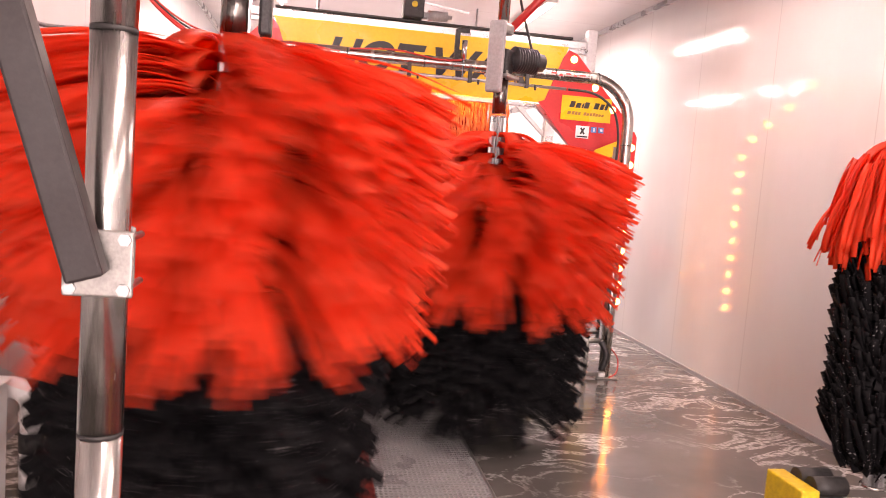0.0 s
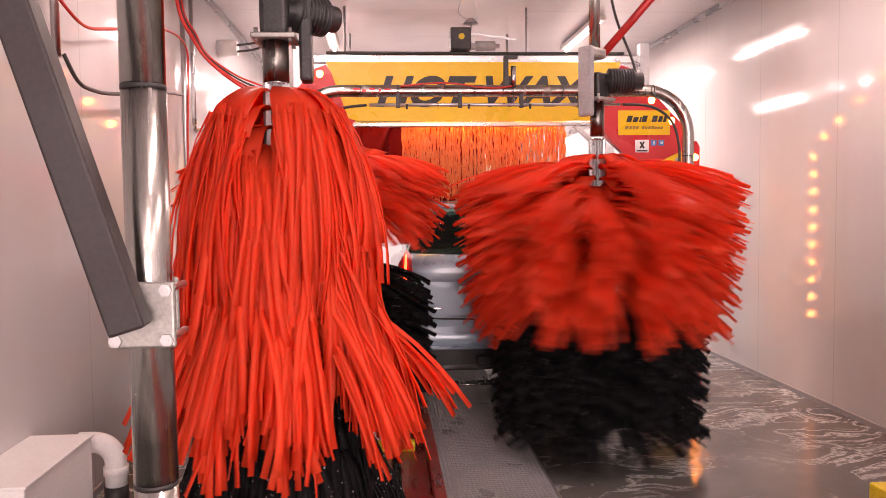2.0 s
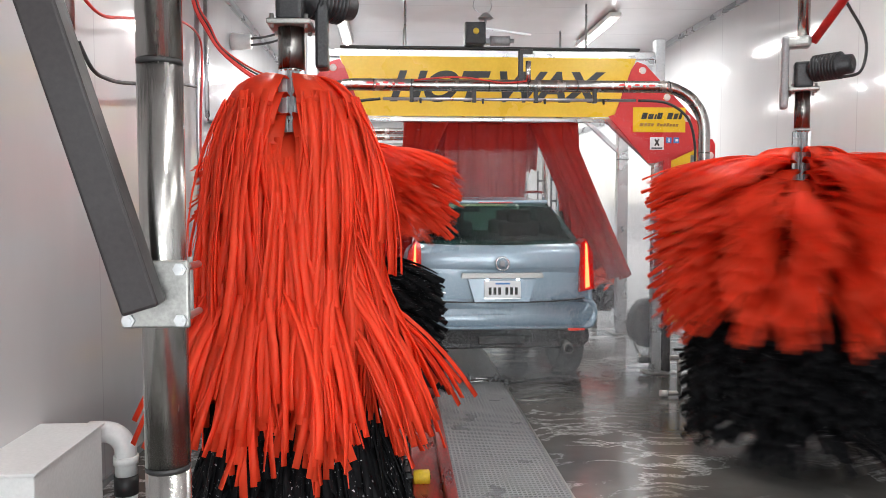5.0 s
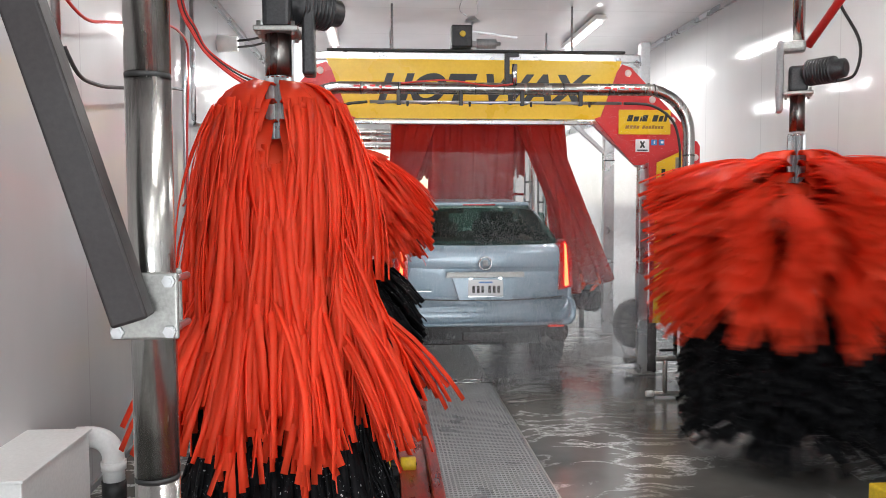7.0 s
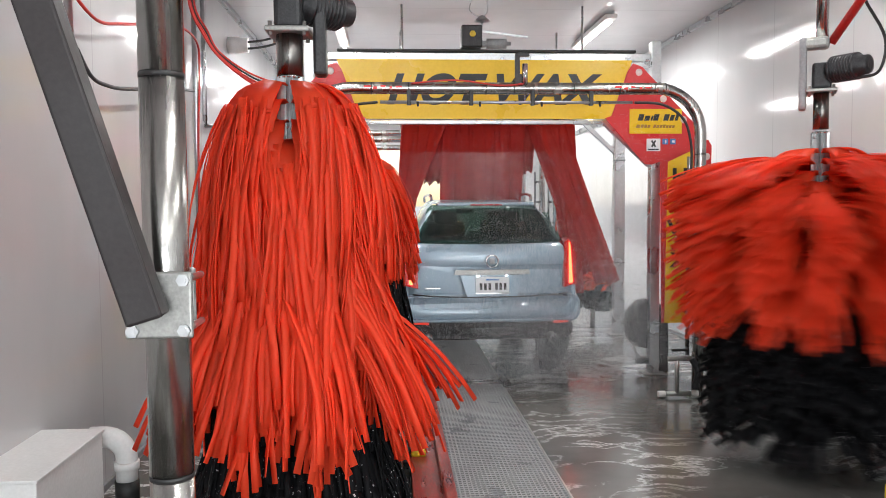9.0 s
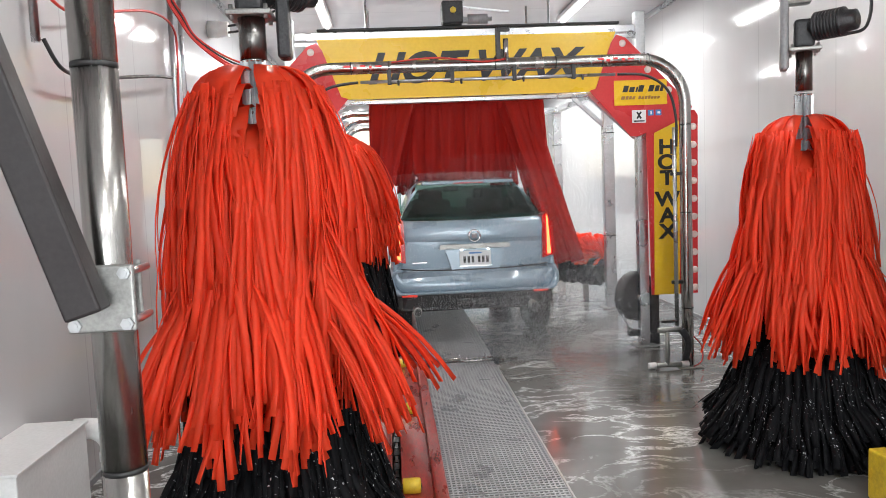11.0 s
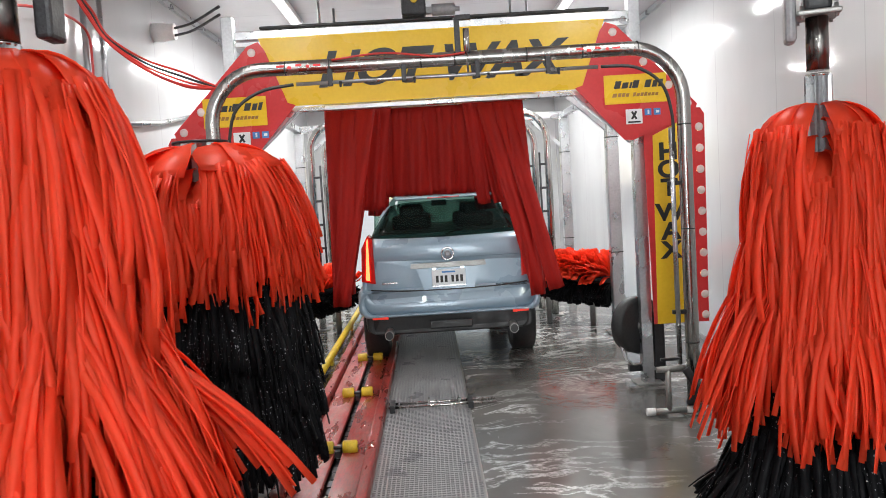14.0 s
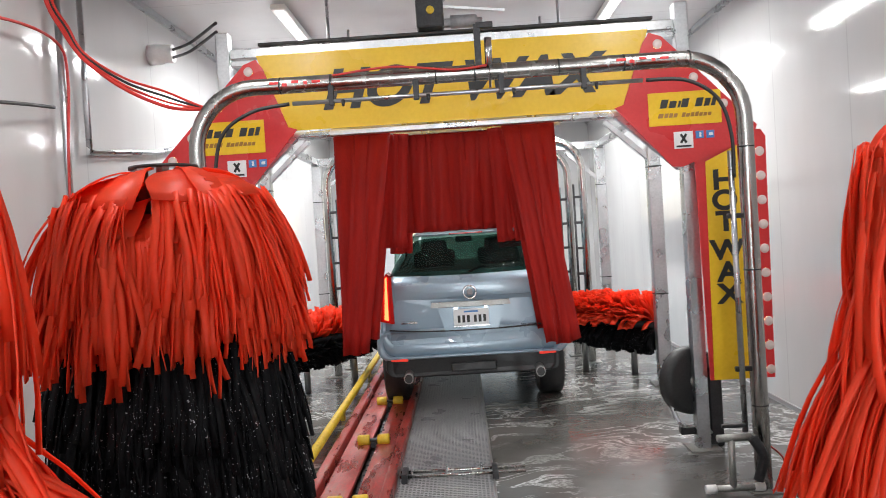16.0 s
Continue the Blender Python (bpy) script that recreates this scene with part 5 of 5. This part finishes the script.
    # the body is narrow: pull all but the plate and the emblem in
    for ob in car.children:
        if not ob.name.startswith(("number_plate", "emblem", "wheel", "chrome_strip", "plate_")):
            ob.data.transform(Matrix.Diagonal((0.90, 1, 1, 1)))
            for sub in ob.children:
                sub.data.transform(Matrix.Diagonal((0.90, 1, 1, 1)))
    return car


def wheel_tyre():
    bm = NEW()
    tube(bm, [(-0.12, 0, 0), (-0.10, 0, 0), (0.10, 0, 0), (0.12, 0, 0)], [0.33, 0.365, 0.365, 0.33], 32)
    return bm


CAR = build_car()


# ---- wall services and small things ----
def run(name, pts, r, mat, label, category, rounded=True):
    bm = NEW()
    tube(bm, smooth_line(pts) if rounded else pts, r, 10)
    return tagged(part(name, bm, M[mat]), label, category)


def build_services():
    run("air_hose", [(-2.45, 4.42, 2.70), (-2.42, 4.69, 2.61), (-2.42, 5.13, 2.69), (-2.42, 6.2, 2.93), (-2.43, 6.84, 2.955), (-2.44, 6.975, 2.75), (-2.45, 6.93, 2.24), (-2.45, 6.87, 1.4)], 0.009, "hose_red", "thin red air line along the white wall", "hose")
    run("black_cable", [(-2.45, 4.49, 2.42), (-2.42, 4.58, 2.30), (-2.42, 4.79, 2.283), (-2.42, 5.15, 2.315), (-2.42, 6.16, 2.468), (-2.45, 6.8, 2.545)], 0.011, "rubber", "black cable sagging along the white wall", "cable")
    run("conduit", [(-2.475, 6.97, 3.62), (-2.475, 6.97, 1.0)], 0.022, "alu", "grey metal conduit on the white wall", "conduit", False)
    run("conduit", [(-2.475, 4.46, 3.62), (-2.475, 4.46, 2.40)], 0.022, "alu", "grey metal conduit on the white wall", "conduit", False)
    run("conduit", [(-2.475, 7.27, 3.62), (-2.475, 7.27, 2.36), (-2.475, 7.31, 2.32), (-2.475, 8.36, 2.43), (-2.475, 9.4, 2.60)], 0.02, "alu", "grey metal conduit bent along the wall", "conduit", False)
    for k in range(4):
        run("air_hose", [(-2.50 + 0.015 * k, 6.8, 3.62), (-2.46 + 0.012 * k, 6.8, 3.22), (-2.36 + 0.01 * k, 6.8, 3.0 + 0.01 * k), (-2.24, 6.8, 2.82 + 0.014 * k), (-2.01, 6.8, 2.63 + 0.022 * k), (-1.75, 6.78, 2.50 + 0.03 * k), (-1.55, 6.72, 2.46 + 0.01 * k), (-1.40, 6.69, 2.46 - 0.012 * k)],
            0.008 if k else 0.012, "hose_red" if k % 2 or k == 0 else "rubber", "air and feed hoses sagging to the spray arch", "hose")
    jb = thing("junction_box", pose(X_L, 8.55, 3.27), "white round cable outlet on the wall", "junction box")
    bm = NEW()
    tube(bm, [(0.0, 0, 0), (0.10, 0, 0), (0.13, 0, 0), (0.20, 0, 0)], [0.085, 0.085, 0.075, 0.075], 18)
    part("body", bm, M["pvc"], jb)
    for dz in (-0.035, 0.03):
        bm = NEW()
        tube(bm, smooth_line([(0.19, 0, dz), (0.45, -0.3, dz - 0.03), (0.80, -0.75, dz - 0.02)]), 0.012, 8)
        part("cable", bm, M["rubber"], jb, "black cable")
    bx = thing("wall_box", pose(X_L, 3.76, 0), "white boxed ledge along the wall with faint red smears", "box")
    bm = NEW()
    bevelled(bm, (0.14, 0, 0.28), (0.28, 0.68, 0.56), 0.006)
    part("body", bm, M["pvc"], bx)
    bm = NEW()
    bevelled(bm, (0.143, 0, 0.566), (0.295, 0.70, 0.012), 0.003)
    part("lid", bm, M["pvc"], bx)
    pv = thing("drain_pipe", pose(-2.19, 4.24, -0.07), "white plastic elbow pipe with a black coupling", "pipe")
    bm = NEW()
    tube(bm, [(-0.16, 0, 0.56)] + arc((-0.09, 0, 0.46), (0, 0, 1), (1, 0, 0), 0.10, 0, 90, 8) + [(0.01, 0, 0.34)], 0.052, 18)
    tube(bm, [(0.01, 0, 0.44), (0.01, 0, 0.40)], 0.060, 18)
    part("elbow", bm, M["pvc"], pv)
    bm = NEW()
    tube(bm, [(0.01, 0, 0.345), (0.01, 0, 0.25)], 0.058, 18)
    part("coupling", bm, M["rubber"], pv, "black rubber coupling")
    bm = NEW()
    tube(bm, [(0.01, 0, 0.26), (0.01, 0, 0.07)], 0.052, 18)
    part("down_pipe", bm, M["pvc"], pv)
    sb = thing("floor_spray_bar", pose(-0.10, 7.20, 0.0), "twin steel spray bar lying across the grating", "spray bar")
    for dy in (-0.05, 0.05):
        bm = NEW()
        tube(bm, [(-0.41, dy, 0.035), (0.42, dy, 0.035)], 0.011, 8)
        part("bar", bm, M["steel"], sb)
        for x in (-0.33, -0.1, 0.13):
            bm = NEW()
            tube(bm, [(x, dy, 0.04), (x, dy, 0.075)], [0.009, 0.006], 8)
            part("nozzle", bm, M["alu"], sb)
    for x in (0.22, -0.38):
        bm = NEW()
        bevelled(bm, (x, 0, 0.03), (0.04, 0.18, 0.06), 0.006)
        part("bracket", bm, M["cast"], sb)
    yb = thing("photo_eye_box", pose(1.56, 3.80, 0), "yellow floor unit with black rollers", "sensor unit")
    bm = NEW()
    bevelled(bm, (0, 0, 0.125), (0.10, 0.30, 0.25), 0.01)
    part("body", bm, M["yellow_paint"], yb)
    for dy in (-0.06, 0.06):
        bm = NEW()
        tube(bm, [(0.06, dy, 0.24), (0.24, dy, 0.24)], 0.05, 14)
        part("roller", bm, M["rubber"], yb)
    bm = NEW()
    bevelled(bm, (0.15, 0, 0.10), (0.16, 0.2, 0.2), 0.01)
    part("base", bm, M["rubber"], yb)


build_services()


# ---- what moves ----
def motions():
    # brush swing: position of the hub
    path = [(0.0, 0.205, 5.19), (0.5, 0.215, 5.20), (1.0, 0.275, 5.23), (1.5, 0.375, 5.25), (2.0, 0.525, 5.28), (2.5, 0.705, 5.30), (3.0, 0.905, 5.30), (4.0, 1.30, 5.20), (5.0, 1.63, 5.04),
            (5.5, 1.72, 5.00), (6.0, 1.765, 5.04), (6.5, 1.745, 5.03), (7.0, 1.705, 5.03), (7.5, 1.685, 5.04), (8.0, 1.71, 5.02), (8.5, 1.74, 5.00), (9.0, 1.755, 5.00), (9.7, 1.755, 5.00),
            (10.8, 1.66, 4.80), (11.8, 1.57, 4.63), (13.0, 1.56, 4.60), (16.0, 1.56, 4.60)]
    walk(BRUSHES["drive"], [(t, pose(x, y, 1.98, 0, 0, (1.2 - x) * 51)) for t, x, y in path])
    # spins: degrees a second at each time
    spins = {"left": [(0, 720), (0.5, 600), (1.0, 330), (1.5, 140), (2.3, 0), (16, 0)],
             "right": [(0, -720), (9.0, -720), (11.0, 0), (16, 0)],
             "far": [(0, 400), (5.8, 400), (6.6, 260), (7.5, 90), (8.6, 12), (9.2, 0), (16, 0)]}
    # how far the strips are flung out, 0 hanging to 1
    flung = {"left": [(0, 1), (0.4, 0.97), (0.8, 0.74), (1.0, 0.58), (1.5, 0.25), (2.0, 0.04), (2.4, 0), (16, 0)],
             "right": [(0, 1), (9.0, 1), (9.4, 0.88), (9.7, 0.66), (10.4, 0.25), (11.2, 0.02), (16, 0)],
             "far": [(0, 1), (5.9, 1), (6.6, 0.85), (7.2, 0.5), (8.0, 0.22), (9.0, 0.03), (16, 0)]}
    for key in spins:
        ob, reds, blacks, turn, (x0, y0, z0), hub, form = BRUSHES[key]
        ts, ws = zip(*spins[key])
        t = np.arange(0, 16.001, 0.1)
        w = np.interp(t, ts, ws)
        total = np.concatenate(([0], np.cumsum((w[1:] + w[:-1]) * 0.05)))
        ang = total - total[-1] + turn
        xs, ys = np.full_like(t, x0), np.full_like(t, y0)
        if key == "right":
            pt, px, py = zip(*path)
            xs, ys = np.interp(t, pt, px), np.interp(t, pt, py)
            ang = ang + (1.56 - xs) * 11
        walk(ob, [(float(a), pose(float(b), float(c), z0, 0, 0, float(d))) for a, b, c, d in zip(t, xs, ys, ang)])
        for root, tail, az, zz, up, tl, lean, low, shut in reds:
            out, level = (15 - 3 * low, -26 - 16 * low) if form == LONG_ROOT else (15, -26 - 14 * low)
            walk(root, [(a, root_pose(az, zz, up + (out - up) * f, hub)) for a, f in flung[key]])
            walk(tail, [(a, tail_pose(tl + (level - tl) * f, lean + shut * (1 - f), form)) for a, f in flung[key]])
        for b, tail, az, zz, tilt, fall in blacks:
            walk(b, [(a, root_pose(az, zz, tilt + (-2 - tilt) * f, hub)) for a, f in flung[key]])
            walk(tail, [(a, tail_pose(fall + (-19 - fall) * f, 0, BLACK_ROOT)) for a, f in flung[key]])
    # bulbs swing their glowing half into the board, standing in for going out as the wax stage ends
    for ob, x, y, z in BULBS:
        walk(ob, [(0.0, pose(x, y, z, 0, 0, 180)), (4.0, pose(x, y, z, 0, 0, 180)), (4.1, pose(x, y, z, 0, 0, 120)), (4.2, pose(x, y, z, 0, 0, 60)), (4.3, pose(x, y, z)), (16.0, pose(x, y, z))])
    # the foam stops and draws back behind the board
    walk(FOAM, [(0.0, pose(0, 7.62, 2.42)), (3.3, pose(0, 7.62, 2.42)), (4.0, pose(0, 7.62, 1.5)), (4.6, pose(0, 7.62, -0.6)), (16.0, pose(0, 7.62, -0.6))])
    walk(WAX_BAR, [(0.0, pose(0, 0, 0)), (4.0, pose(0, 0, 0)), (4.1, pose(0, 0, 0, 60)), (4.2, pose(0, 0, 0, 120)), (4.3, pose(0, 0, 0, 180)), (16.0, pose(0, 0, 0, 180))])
    # mist rises when the rinse starts and sinks into the floor when it ends
    for k, ob in enumerate(MISTS):
        rows = [(0.0, pose(0, 0, -3.3)), (3.2, pose(0, 0, -3.3)), (4.9, pose(0, 0, -0.1))]
        # the drops whirl while they hang in the air
        for j in range(81):
            t, a = 5.0 + 0.1 * j, math.pi * 0.5 * j * (1 if k % 2 else -1) + 1.3 * k
            sink = float(np.interp(t, (5.0, 9.7, 12.0, 12.6, 13.0), (0.05, 0.05, 0.75, 1.0, 1.35)))
            rows.append((t, pose(0.12 * math.cos(a), float(np.interp(t, (9.7, 12.6), (0, 0.7))), 0.19 * math.sin(a) - sink)))
        rows += [(13.4, pose(0, 0.8, -1.8)), (14.4, pose(0, 0.8, -3.3)), (16.0, pose(0, 0.8, -3.3))]
        walk(ob, rows)
    # car and conveyor
    walk(CAR, [(t, pose(0.035, y, 0)) for t, y in CAR_ROWS])
    for ob, y0 in ROLLERS:
        walk(ob, [(t, pose(-0.79, y0 - CAR_ROWS[-1][1] + y, 0.045)) for t, y in CAR_ROWS])
    # the curtain's carriage rocks across the bay, then stands
    rows = [(0.0, pose(0, 8.32, 2.48))] + [(0.5 * k, pose(0.235 * math.cos(math.pi * (0.5 * k - 7.0)) * min(1.0, max(0.0, (11.4 - 0.5 * k) / 1.6)), 8.32, 2.48)) for k in range(1, 24)] + [(16.0, pose(0, 8.32, 2.48))]
    walk(CURTAIN, rows)
    # cloth: side strips spread round the car, then fall together
    for ob, x, yy, s, k in CLOTHS:
        rows = []
        for t, out in ((0.0, 13), (5.5, 13), (7.0, 11), (8.0, 13), (9.0, 11), (9.7, 10), (11.8, 8), (12.5, 8), (13.5, 7), (14.5, 6), (16.0, 4)):
            sway = 2.0 * math.sin(1.9 * t + x * 5 + yy * 3)
            inner = 1.0 if k == 9 else 2.3 if abs(x + 0.07) < 0.5 else 1.9 if abs(x + 0.07) < 0.66 else 0.9 if abs(x + 0.07) < 0.74 else 0.4
            lift = 58 if k == 9 and t < 10 else 0 if s else 6
            rows.append((t, pose(x, yy, 0.02, sway + lift, -s * min(24, max(out, 4.6) * inner) + 0.5 * sway, 0)))
        walk(ob, rows)


motions()
